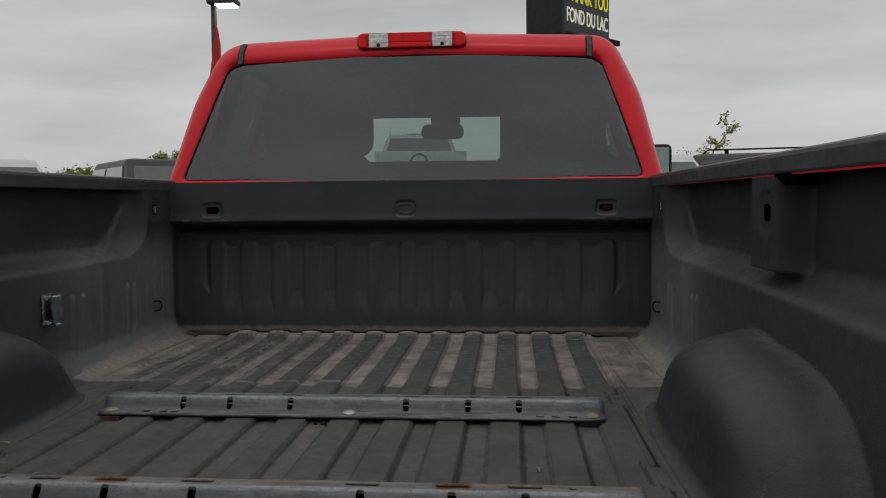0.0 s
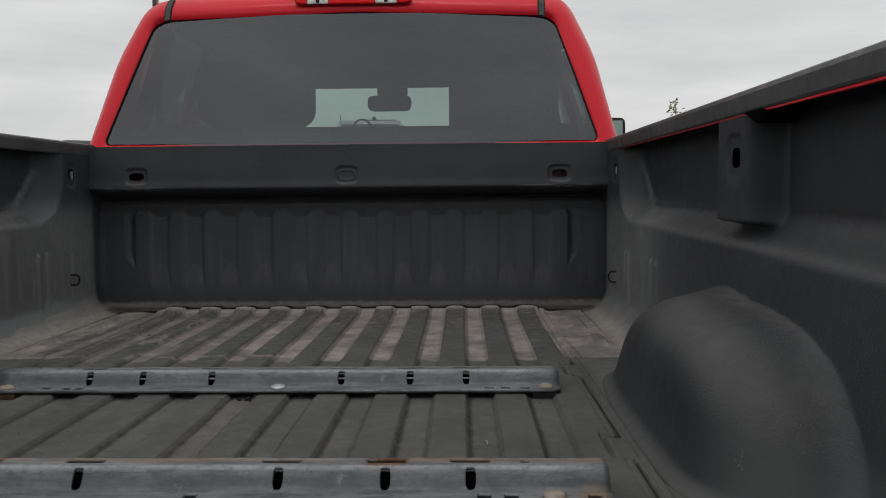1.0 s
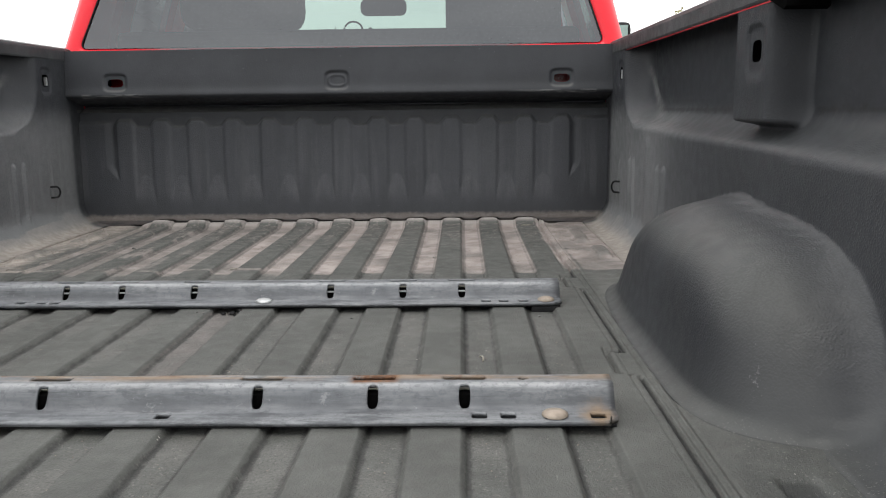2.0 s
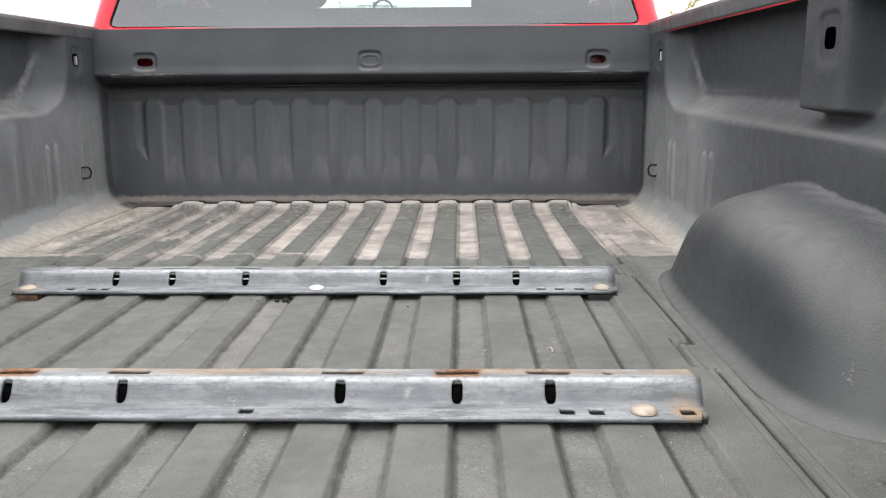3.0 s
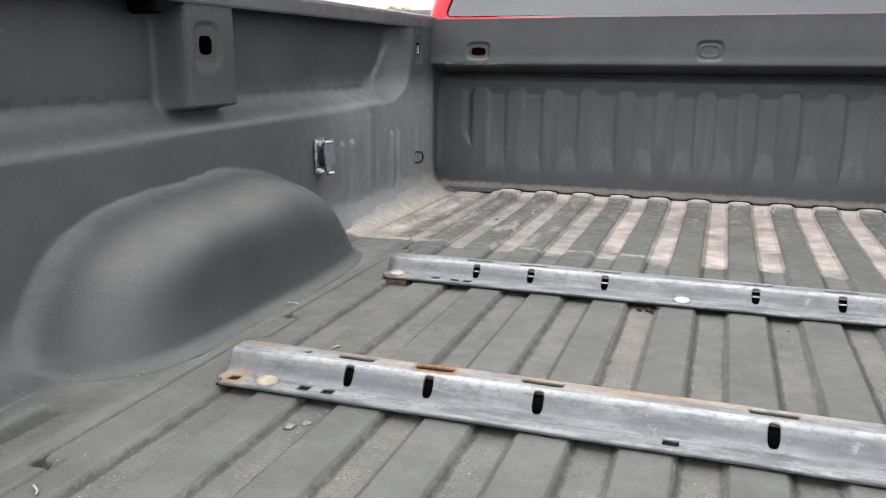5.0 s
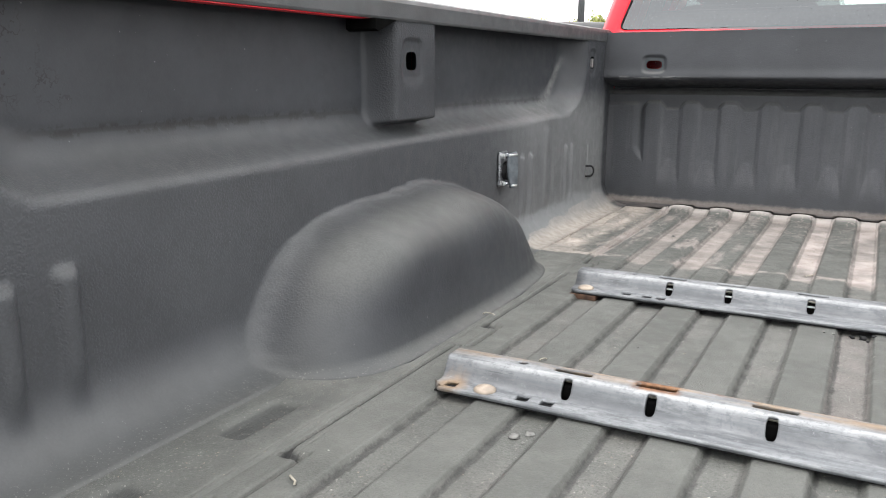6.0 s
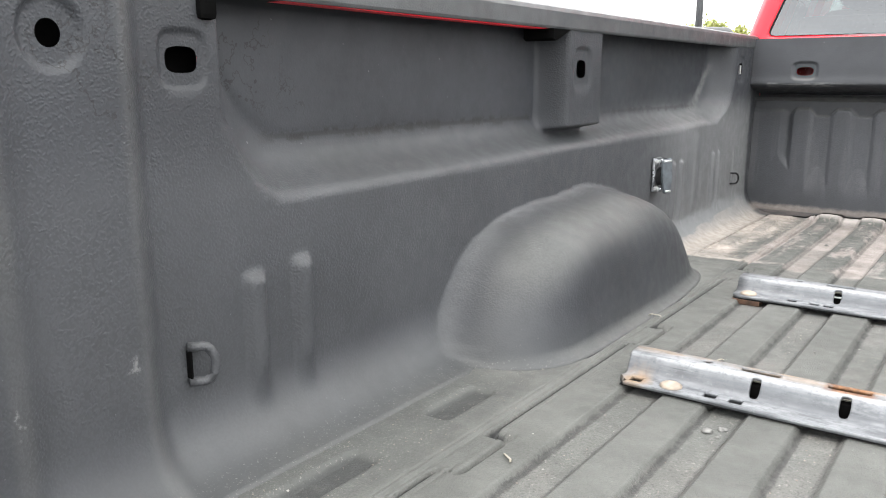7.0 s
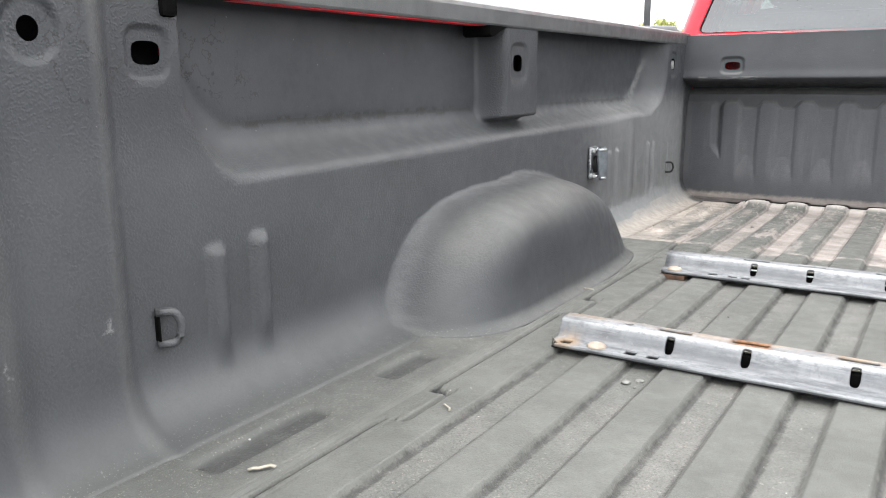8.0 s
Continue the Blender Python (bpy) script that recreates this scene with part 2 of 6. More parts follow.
    spots, line = math_(nt, 'MULTIPLY', spots, offbox), math_(nt, 'MULTIPLY', line, offbox)
    tone = mixc(nt, math_(nt, 'MAXIMUM', math_(nt, 'MULTIPLY', spots, 0.7), math_(nt, 'MULTIPLY', line, 0.5)), tone, (0.014, 0.013, 0.012))
    # paler strips paint in the light caught by the rounded post edges
    for ye in (-2.200, -2.338):
        post_edge_light = math_(nt, 'MULTIPLY', ramp(nt, math_(nt, 'ABSOLUTE', math_(nt, 'SUBTRACT', sep.outputs["Y"], ye)), 0.016, 0.004), ramp(nt, tex(nt, v, 12, 4, 0.6), 0.25, 0.65, 0.12, 0.34))
        tone = mixc(nt, post_edge_light, tone, (0.105, 0.106, 0.104))
    # small pale specks and scrapes
    specks = ramp(nt, tex(nt, v, 120, 2), 0.74, 0.80)
    tone = mixc(nt, math_(nt, 'MULTIPLY', specks, 0.35), tone, (0.3, 0.3, 0.3))
    # thin dark cracks and grime spots on the upper panel
    crk = math_(nt, 'ABSOLUTE', math_(nt, 'SUBTRACT', tex(nt, v, 6, 6, 0.66), 0.5))
    crk = math_(nt, 'MULTIPLY', ramp(nt, crk, 0.0075, 0.003), ramp(nt, tex(nt, v, 7, 2), 0.50, 0.56))
    crk = math_(nt, 'MULTIPLY', crk, math_(nt, 'MULTIPLY', ramp(nt, sep.outputs["Z"], 0.37, 0.41), ramp(nt, sep.outputs["Y"], -1.80, -1.92)))
    tone = mixc(nt, math_(nt, 'MULTIPLY', crk, 0.7), tone, (0.012, 0.012, 0.012))
    # chalk scrapes with ragged outlines, and pale spots on the bead heads
    rag = tex(nt, v, 75, 5, 0.75)
    for sx, sy, sz, sr in ((0.705, -1.635, 0.060, 0.032), (-0.79, -2.345, 0.135, 0.040), (-0.82, -2.22, 0.15, 0.018), (-0.70, -1.58, 0.03, 0.022), (-0.845, -0.335, 0.218, 0.012), (-0.845, -0.285, 0.220, 0.012), (-0.845, -0.602, 0.216, 0.014), (0.845, -0.335, 0.218, 0.012), (0.845, -0.285, 0.218, 0.010), (0.845, -0.602, 0.216, 0.012)):
        dist = nt.nodes.new("ShaderNodeVectorMath")
        dist.operation = 'DISTANCE'
        dist.inputs[1].default_value = (sx, sy, sz)
        ln(nt, v, dist.inputs[0])
        spot = ramp(nt, math_(nt, 'SUBTRACT', rag, math_(nt, 'MULTIPLY', dist.outputs["Value"], 0.36 / sr)), 0.32, 0.46)
        tone = mixc(nt, math_(nt, 'MULTIPLY', spot, 0.50), tone, (0.30, 0.30, 0.30))
    # bumps of the pebbled skin; the pits between them are coloured darker
    cell = nd(nt, "ShaderNodeTexVoronoi", Scale=345.0, Smoothness=0.25, Randomness=1.0)
    cell.feature = 'SMOOTH_F1'
    warp = nt.nodes.new("ShaderNodeVectorMath")
    warp.operation = 'MULTIPLY_ADD'
    warp.inputs[1].default_value, warp.inputs[2].default_value = (0.0022, 0.0022, 0.0022), (0, 0, 0)
    wn_ = nd(nt, "ShaderNodeTexNoise", Scale=90.0, Detail=2.0)
    ln(nt, v, wn_.inputs["Vector"])
    ln(nt, wn_.outputs["Color"], warp.inputs[0])
    shift = nt.nodes.new("ShaderNodeVectorMath")
    ln(nt, v, shift.inputs[0])
    ln(nt, warp.outputs[0], shift.inputs[1])
    ln(nt, shift.outputs[0], cell.inputs["Vector"])
    peb = ramp(nt, cell.outputs["Distance"], 0.62, 0.10)
    peb = math_(nt, 'MULTIPLY', peb, ramp(nt, tex(nt, v, 130, 2, 0.5), 0.30, 0.60, 0.60, 1.0))
    ln(nt, ramp(nt, tex(nt, v, 40, 3), 0.3, 0.7, 0.46, 0.62), b.inputs["Roughness"])
    b.inputs["Specular IOR Level"].default_value = 0.42
    # the skin is thick on the lower panels and thin in the recess, on the front lip and along the foot
    thick = math_(nt, 'MULTIPLY', ramp(nt, math_(nt, 'ABSOLUTE', sep.outputs["X"]), 0.905, 0.870, 0.25, 1.0), ramp(nt, sep.outputs["Z"], 0.02, 0.12, 0.35, 1.0))
    thick = math_(nt, 'MULTIPLY', thick, ramp(nt, tex(nt, v, 9, 3), 0.30, 0.65, 0.55, 1.0))
    lipface = math_(nt, 'MULTIPLY', ramp(nt, sep.outputs["Y"], 0.035, 0.015), ramp(nt, sep.outputs["Y"], -0.04, -0.02))
    lipface = math_(nt, 'MULTIPLY', lipface, ramp(nt, math_(nt, 'ABSOLUTE', sep.outputs["X"]), 0.835, 0.82))
    thick = math_(nt, 'MULTIPLY', thick, math_(nt, 'SUBTRACT', 1.0, math_(nt, 'MULTIPLY', lipface, 0.75)))
    tone = mixc(nt, math_(nt, 'MULTIPLY', ramp(nt, peb, 0.30, 0.02, 0.0, 0.22), thick), tone, (0.018, 0.018, 0.019))
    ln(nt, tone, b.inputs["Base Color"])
    n1 = bump(nt, math_(nt, 'MULTIPLY', peb, thick), 0.58, 0.0008)
    n1 = bump(nt, tex(nt, v, 110, 3, 0.5), 0.22, 0.0012, n1)
    ln(nt, bump(nt, tex(nt, v, 1000, 2, 0.6), 0.15, 0.0005, n1), b.inputs["Normal"])
    return m


def liner_floor():
    """Worn bed lining underfoot: greyer, with reddish dirt left in the hollows of the front third."""
    m, nt, b = mat_new("liner_floor")
    v = objco(nt)
    sep = nt.nodes.new("ShaderNodeSeparateXYZ")
    ln(nt, v, sep.inputs[0])
    X, Y, Z = sep.outputs
    tone = mixc(nt, ramp(nt, tex(nt, v, 7, 5, 0.6), 0.3, 0.7), (0.081, 0.083, 0.077), (0.113, 0.115, 0.107))
    hollow = math_(nt, 'MULTIPLY', ramp(nt, Z, -0.002, -0.0064), ramp(nt, math_(nt, 'ABSOLUTE', X), 0.655, 0.645))
    # dry dust in the hollows along the whole floor
    dusty = math_(nt, 'MULTIPLY', hollow, ramp(nt, tex(nt, v, 9, 5, 0.65), 0.36, 0.72))
    tone = mixc(nt, math_(nt, 'MULTIPLY', dusty, 0.55), tone, (0.160, 0.152, 0.143))
    # reddish silt with short scrapes in one hollow between the two rails
    silt = math_(nt, 'MULTIPLY', ramp(nt, math_(nt, 'ABSOLUTE', math_(nt, 'ADD', X, 0.058)), 0.045, 0.035), math_(nt, 'MULTIPLY', ramp(nt, Y, -1.62, -1.45), ramp(nt, Y, -0.95, -1.05)))
    silt = math_(nt, 'MULTIPLY', math_(nt, 'MULTIPLY', silt, hollow), ramp(nt, tex(nt, v, 22, 5, 0.7), 0.30, 0.60, 0.15, 0.5))
    tone = mixc(nt, silt, tone, (0.185, 0.160, 0.152))
    scrape = math_(nt, 'MULTIPLY', silt, ramp(nt, tex(nt, v, 1.0, 3, 0.6, (50, 190, 50)), 0.62, 0.70))
    tone = mixc(nt, scrape, tone, (0.36, 0.34, 0.33))
    # worn pits and rubbed high spots of the skin
    grain = tex(nt, v, 1.0, 3, 0.6, (330, 330, 330), (0.6, 0.4, 0.9))
    coarse = math_(nt, 'ADD', math_(nt, 'MULTIPLY', hollow, 0.55), ramp(nt, tex(nt, v, 5, 4, 0.6), 0.35, 0.65, 0.20, 0.45))
    margin = math_(nt, 'MULTIPLY', ramp(nt, math_(nt, 'ABSOLUTE', X), 0.645, 0.67), ramp(nt, Y, -1.35, -1.60))
    coarse = math_(nt, 'ADD', coarse, math_(nt, 'MULTIPLY', margin, 0.75))
    tone = mixc(nt, math_(nt, 'MULTIPLY', ramp(nt, grain, 0.50, 0.32, 0.0, 0.65), coarse), tone, (0.040, 0.041, 0.040))
    tone = mixc(nt, math_(nt, 'MULTIPLY', ramp(nt, grain, 0.57, 0.72, 0.0, 0.45), coarse), tone, (0.19, 0.19, 0.18))
    scuff = ramp(nt, tex(nt, v, 1.0, 5, 0.65, (16, 5, 16)), 0.50, 0.72, 0.0, 0.35)
    tone = mixc(nt, scuff, tone, (0.068, 0.070, 0.064))
    chips = ramp(nt, tex(nt, v, 150, 3, 0.6), 0.70, 0.76)
    tone = mixc(nt, math_(nt, 'MULTIPLY', chips, 0.35), tone, (0.28, 0.27, 0.26))
    specks = math_(nt, 'MULTIPLY', hollow, ramp(nt, tex(nt, v, 190, 3, 0.7), 0.60, 0.70))
    tone = mixc(nt, math_(nt, 'MULTIPLY', specks, 0.5), tone, (0.30, 0.28, 0.26))
    rim = math_(nt, 'MULTIPLY', ramp(nt, math_(nt, 'ABSOLUTE', X), 0.650, 0.74), ramp(nt, tex(nt, v, 12, 5, 0.65), 0.30, 0.60, 0.25, 0.8))
    tone = mixc(nt, rim, tone, (0.098, 0.102, 0.096))
    skirt = math_(nt, 'MULTIPLY', math_(nt, 'MULTIPLY', ramp(nt, math_(nt, 'ABSOLUTE', X), 0.648, 0.668), ramp(nt, math_(nt, 'ABSOLUTE', math_(nt, 'ADD', Y, 1.25)), 0.55, 0.42)), ramp(nt, tex(nt, v, 14, 5, 0.65), 0.30, 0.62, 0.10, 0.75))
    tone = mixc(nt, skirt, tone, (0.150, 0.150, 0.140))
    tone = mixc(nt, math_(nt, 'MULTIPLY', margin, ramp(nt, tex(nt, v, 10, 4, 0.6), 0.3, 0.65, 0.25, 0.7)), tone, (0.060, 0.062, 0.059))
    sprinkle = math_(nt, 'MULTIPLY', ramp(nt, math_(nt, 'ABSOLUTE', X), 0.655, 0.69), ramp(nt, tex(nt, v, 330, 2, 0.6), 0.62, 0.70))
    tone = mixc(nt, math_(nt, 'MULTIPLY', sprinkle, 0.55), tone, (0.30, 0.29, 0.27))
    # darker with depth in the pressed slots and the groove round the ribbed pan
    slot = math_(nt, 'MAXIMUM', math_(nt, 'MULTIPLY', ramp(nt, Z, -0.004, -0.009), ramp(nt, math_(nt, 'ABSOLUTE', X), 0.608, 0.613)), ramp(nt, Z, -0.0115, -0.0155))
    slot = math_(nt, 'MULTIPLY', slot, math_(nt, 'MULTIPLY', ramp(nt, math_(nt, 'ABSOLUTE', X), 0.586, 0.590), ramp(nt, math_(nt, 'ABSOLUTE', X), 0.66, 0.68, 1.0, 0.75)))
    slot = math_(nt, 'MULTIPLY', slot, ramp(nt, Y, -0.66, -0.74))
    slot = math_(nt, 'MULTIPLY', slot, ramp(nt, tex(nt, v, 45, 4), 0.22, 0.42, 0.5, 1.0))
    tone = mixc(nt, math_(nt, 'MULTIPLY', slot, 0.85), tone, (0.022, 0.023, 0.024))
    # dirt field at the front with a crisp back edge
    wob = math_(nt, 'MULTIPLY', math_(nt, 'SUBTRACT', tex(nt, v, 11, 3), 0.5), 0.09)
    edge = ramp(nt, math_(nt, 'ADD', Y, wob), -0.722, -0.706)
    wob2 = math_(nt, 'MULTIPLY', math_(nt, 'SUBTRACT', tex(nt, v, 8, 5, 0.65), 0.5), 0.22)
    step = math_(nt, 'ADD', math_(nt, 'MULTIPLY', wob2, 0.4), math_(nt, 'SUBTRACT', X, ramp(nt, Y, -0.400, -0.425, 0.0, 0.045)))
    side = math_(nt, 'MAXIMUM', ramp(nt, step, 0.606, 0.622), ramp(nt, math_(nt, 'ADD', X, wob2), -0.655, -0.715))
    side = math_(nt, 'MULTIPLY', side, ramp(nt, Z, 0.0030, -0.0005, 0.55, 1.0))
    scant = ramp(nt, math_(nt, 'ADD', X, wob2), -0.36, -0.18, 0.66, 1.0)
    thick = ramp(nt, X, -0.62, -0.70)
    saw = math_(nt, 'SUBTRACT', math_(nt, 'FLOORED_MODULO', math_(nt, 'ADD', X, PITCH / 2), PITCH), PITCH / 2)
    shade_side, saw = ramp(nt, saw, -0.01, 0.01, 0.0, 1.0), math_(nt, 'ABSOLUTE', saw)
    wide = math_(nt, 'MULTIPLY', ramp(nt, saw, 0.0298, 0.0335), ramp(nt, math_(nt, 'ABSOLUTE', X), 0.655, 0.645))
    cover = math_(nt, 'MAXIMUM', wide, side)
    patch = ramp(nt, tex(nt, v, 6.5, 5, 0.6), 0.36, 0.58)
    worn = ramp(nt, tex(nt, v, 30, 5, 0.7), 0.22, 0.44, 0.45, 1.0)
    dirt = math_(nt, 'MULTIPLY', math_(nt, 'MULTIPLY', edge, math_(nt, 'MULTIPLY', cover, math_(nt, 'MAXIMUM', scant, thick))), math_(nt, 'MULTIPLY', math_(nt, 'ADD', math_(nt, 'MULTIPLY', patch, 0.56), 0.44), worn))
    blot = ramp(nt, tex(nt, v, 1.0, 6, 0.68, (24, 7, 20), (0, 0, -0.25)), 0.50, 0.64)
    smear = math_(nt, 'MULTIPLY', math_(nt, 'MULTIPLY', edge, blot), ramp(nt, math_(nt, 'ADD', X, wob2), -0.26, -0.42, 0.04, 0.62))
    # thin crust along the back edge of the dirt
    crust = math_(nt, 'MULTIPLY', ramp(nt, math_(nt, 'ABSOLUTE', math_(nt, 'ADD', math_(nt, 'ADD', Y, wob), 0.704)), 0.016, 0.004), ramp(nt, tex(nt, v, 15, 4, 0.6), 0.42, 0.58))
    smear = math_(nt, 'MAXIMUM', smear, math_(nt, 'MULTIPLY', crust, ramp(nt, X, 0.02, -0.12, 0.0, 0.72)))
    curl = ramp(nt, math_(nt, 'ABSOLUTE', math_(nt, 'SUBTRACT', tex(nt, v, 19, 4, 0.6), 0.5)), 0.018, 0.005)
    curl = math_(nt, 'MULTIPLY', math_(nt, 'MULTIPLY', curl, ramp(nt, Y, -0.52, -0.20)), ramp(nt, tex(nt, v, 10, 2), 0.36, 0.48, 0.0, 0.66))
    smear = math_(nt, 'MAXIMUM', smear, curl)
    pink = mixc(nt, ramp(nt, tex(nt, v, 18, 4), 0.3, 0.7), (0.26, 0.222, 0.205), (0.41, 0.360, 0.340))
    sand = mixc(nt, ramp(nt, tex(nt, v, 60, 4), 0.3, 0.7), (0.32, 0.280, 0.248), (0.45, 0.400, 0.362))
    dcol = mixc(nt, ramp(nt, math_(nt, 'ADD', X, wob2), -0.62, -0.69), pink, sand)
    tone = mixc(nt, math_(nt, 'MAXIMUM', math_(nt, 'MULTIPLY', dirt, 1.0), smear), tone, dcol)
    # pale rubbed edge where the pan meets the front panel
    brink = math_(nt, 'MULTIPLY', math_(nt, 'MULTIPLY', ramp(nt, Y, -0.004, 0.014), ramp(nt, Y, 0.054, 0.050)), ramp(nt, tex(nt, v, 45, 4, 0.7), 0.28, 0.50, 0.45, 1.0))
    tone = mixc(nt, math_(nt, 'MULTIPLY', brink, ramp(nt, math_(nt, 'ABSOLUTE', X), 0.66, 0.63, 0.0, 0.85)), tone, (0.38, 0.350, 0.330))
    # black grime and painted-in shade along both feet of every rib, heavier towards +x
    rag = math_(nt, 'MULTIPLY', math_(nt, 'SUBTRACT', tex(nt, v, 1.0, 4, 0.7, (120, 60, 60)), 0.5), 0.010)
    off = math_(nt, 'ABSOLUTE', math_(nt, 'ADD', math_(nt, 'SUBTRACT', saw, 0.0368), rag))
    foot = math_(nt, 'MAXIMUM', math_(nt, 'MULTIPLY', math_(nt, 'MULTIPLY', ramp(nt, off, 0.0058, 0.0016), 0.85), shade_side), math_(nt, 'MULTIPLY', ramp(nt, off, 0.0036, 0.0010), 0.5))
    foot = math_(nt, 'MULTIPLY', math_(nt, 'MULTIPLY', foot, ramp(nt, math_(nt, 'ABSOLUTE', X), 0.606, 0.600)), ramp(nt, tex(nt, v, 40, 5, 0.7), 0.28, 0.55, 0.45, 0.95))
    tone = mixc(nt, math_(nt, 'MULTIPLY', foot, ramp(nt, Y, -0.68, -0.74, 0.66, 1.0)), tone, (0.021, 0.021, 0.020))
    # long thin scratches and loose bits of chaff
    scr = math_(nt, 'MULTIPLY', ramp(nt, tex(nt, v, 1.0, 3, 0.6, (210, 26, 60)), 0.70, 0.74), ramp(nt, tex(nt, v, 6, 3), 0.50, 0.62))
    tone = mixc(nt, math_(nt, 'MULTIPLY', scr, 0.45), tone, (0.30, 0.29, 0.28))
    bits = ramp(nt, tex(nt, v, 85, 2, 0.5), 0.765, 0.785)
    tone = mixc(nt, math_(nt, 'MULTIPLY', bits, 0.8), tone, (0.42, 0.40, 0.37))
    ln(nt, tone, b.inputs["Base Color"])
    ln(nt, ramp(nt, tex(nt, v, 35, 3), 0.3, 0.7, 0.50, 0.70), b.inputs["Roughness"])
    b.inputs["Specular IOR Level"].default_value = 0.4
    n1 = bump(nt, grain, 0.9, 0.0018)
    ln(nt, bump(nt, tex(nt, v, 700, 2, 0.6), 0.4, 0.0008, n1), b.inputs["Normal"])
    return m


def galvanised(name, rusty):
    """Dull zinc-coated steel with drawn streaks and rust along the top edge."""
    m, nt, b = mat_new(name)
    v = objco(nt)
    sep = nt.nodes.new("ShaderNodeSeparateXYZ")
    ln(nt, v, sep.inputs[0])
    st = tex(nt, v, 1.0, 5, 0.6, (7, 70, 70))
    tone = mixc(nt, ramp(nt, st, 0.3, 0.7), (0.150, 0.158, 0.170), (0.285, 0.292, 0.303))
    tone = mixc(nt, ramp(nt, tex(nt, v, 1.0, 6, 0.75, (12, 46, 46)), 0.47, 0.62, 0, 0.72), tone, (0.090, 0.094, 0.102))
    # darker band up the sloping face, paler line along its top fold
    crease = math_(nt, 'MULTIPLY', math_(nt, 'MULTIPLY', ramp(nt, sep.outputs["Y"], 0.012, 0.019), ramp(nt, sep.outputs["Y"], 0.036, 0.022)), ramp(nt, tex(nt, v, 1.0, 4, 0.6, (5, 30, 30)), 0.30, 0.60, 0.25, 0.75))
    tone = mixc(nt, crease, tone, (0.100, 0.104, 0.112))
    pale_fold = math_(nt, 'MULTIPLY', ramp(nt, math_(nt, 'ABSOLUTE', math_(nt, 'SUBTRACT', sep.outputs["Y"], 0.036)), 0.006, 0.001), ramp(nt, tex(nt, v, 1.0, 4, 0.65, (8, 60, 60)), 0.40, 0.60, 0.1, 0.7))
    tone = mixc(nt, pale_fold, tone, (0.40, 0.405, 0.41))
    tone = mixc(nt, ramp(nt, tex(nt, v, 110, 5, 0.75), 0.48, 0.66, 0, 0.55), tone, (0.095, 0.10, 0.112))
    tone = mixc(nt, ramp(nt, tex(nt, v, 55, 5, 0.75), 0.58, 0.70, 0, 0.45), tone, (0.36, 0.365, 0.37))
    scr = ramp(nt, tex(nt, v, 1.0, 3, 0.6, (10, 260, 260)), 0.66, 0.72, 0, 0.6)
    tone = mixc(nt, scr, tone, (0.07, 0.073, 0.08))
    rz = math_(nt, 'MAXIMUM', ramp(nt, sep.outputs["Y"], 0.056, 0.064), ramp(nt, math_(nt, 'ABSOLUTE', sep.outputs["X"]), 0.515, 0.55, 0, 0.7))
    rust = math_(nt, 'MULTIPLY', rz, ramp(nt, tex(nt, v, 9, 5, 0.7), 0.54, 0.68))
    rust = math_(nt, 'MULTIPLY', rust, 0.25 + 0.65 * rusty)
    near = math_(nt, 'ABSOLUTE', math_(nt, 'SUBTRACT', math_(nt, 'ABSOLUTE', sep.outputs["X"]), 0.272))
    atslot = math_(nt, 'MULTIPLY', math_(nt, 'MULTIPLY', ramp(nt, near, 0.036, 0.022), ramp(nt, sep.outputs["Y"], 0.034, 0.042)), ramp(nt, tex(nt, v, 60, 4, 0.7), 0.30, 0.50))
    atslot = math_(nt, 'MULTIPLY', atslot, 0.9 * rusty)
    # ochre bleeding along the top edge and round the end holes
    bleed = math_(nt, 'MULTIPLY', ramp(nt, sep.outputs["Y"], 0.038, 0.060), ramp(nt, tex(nt, v, 1.0, 5, 0.7, (6, 40, 40)), 0.38, 0.60, 0.0, 0.62 * rusty))
    hole = math_(nt, 'SUBTRACT', math_(nt, 'ABSOLUTE', sep.outputs["X"]), 0.539)
    hole = math_(nt, 'SQRT', math_(nt, 'ADD', math_(nt, 'MULTIPLY', hole, hole), math_(nt, 'MULTIPLY', sep.outputs["Y"], sep.outputs["Y"])))
    bleed = math_(nt, 'MAXIMUM', bleed, ramp(nt, math_(nt, 'ADD', hole, math_(nt, 'MULTIPLY', tex(nt, v, 70, 4, 0.7), 0.02)), 0.040, 0.018, 0.0, 0.7 * rusty))
    tone = mixc(nt, bleed, tone, (0.33, 0.215, 0.115))
    brown = mixc(nt, ramp(nt, tex(nt, v, 90, 4, 0.7), 0.35, 0.65), (0.11, 0.045, 0.020), (0.25, 0.115, 0.048))
    tone = mixc(nt, math_(nt, 'MAXIMUM', rust, atslot), tone, brown)
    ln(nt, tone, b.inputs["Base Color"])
    b.inputs["Metallic"].default_value = 0.40
    ln(nt, ramp(nt, tex(nt, v, 50, 4), 0.3, 0.7, 0.46, 0.66), b.inputs["Roughness"])
    ln(nt, bump(nt, tex(nt, v, 90, 4), 0.22, 0.0012), b.inputs["Normal"])
    return m


def asphalt():
    m, nt, b = mat_new("asphalt")
    v = objco(nt)
    t = mixc(nt, ramp(nt, tex(nt, v, 0.35, 5), 0.3, 0.7), (0.045, 0.046, 0.048), (0.075, 0.075, 0.076))
    t = mixc(nt, ramp(nt, tex(nt, v, 90, 2), 0.6, 0.7, 0, 0.5), t, (0.13, 0.13, 0.13))
    ln(nt, t, b.inputs["Base Color"])
    b.inputs["Roughness"].default_value = 0.85
    ln(nt, bump(nt, tex(nt, v, 120, 3), 0.5, 0.004), b.inputs["Normal"])
    return m


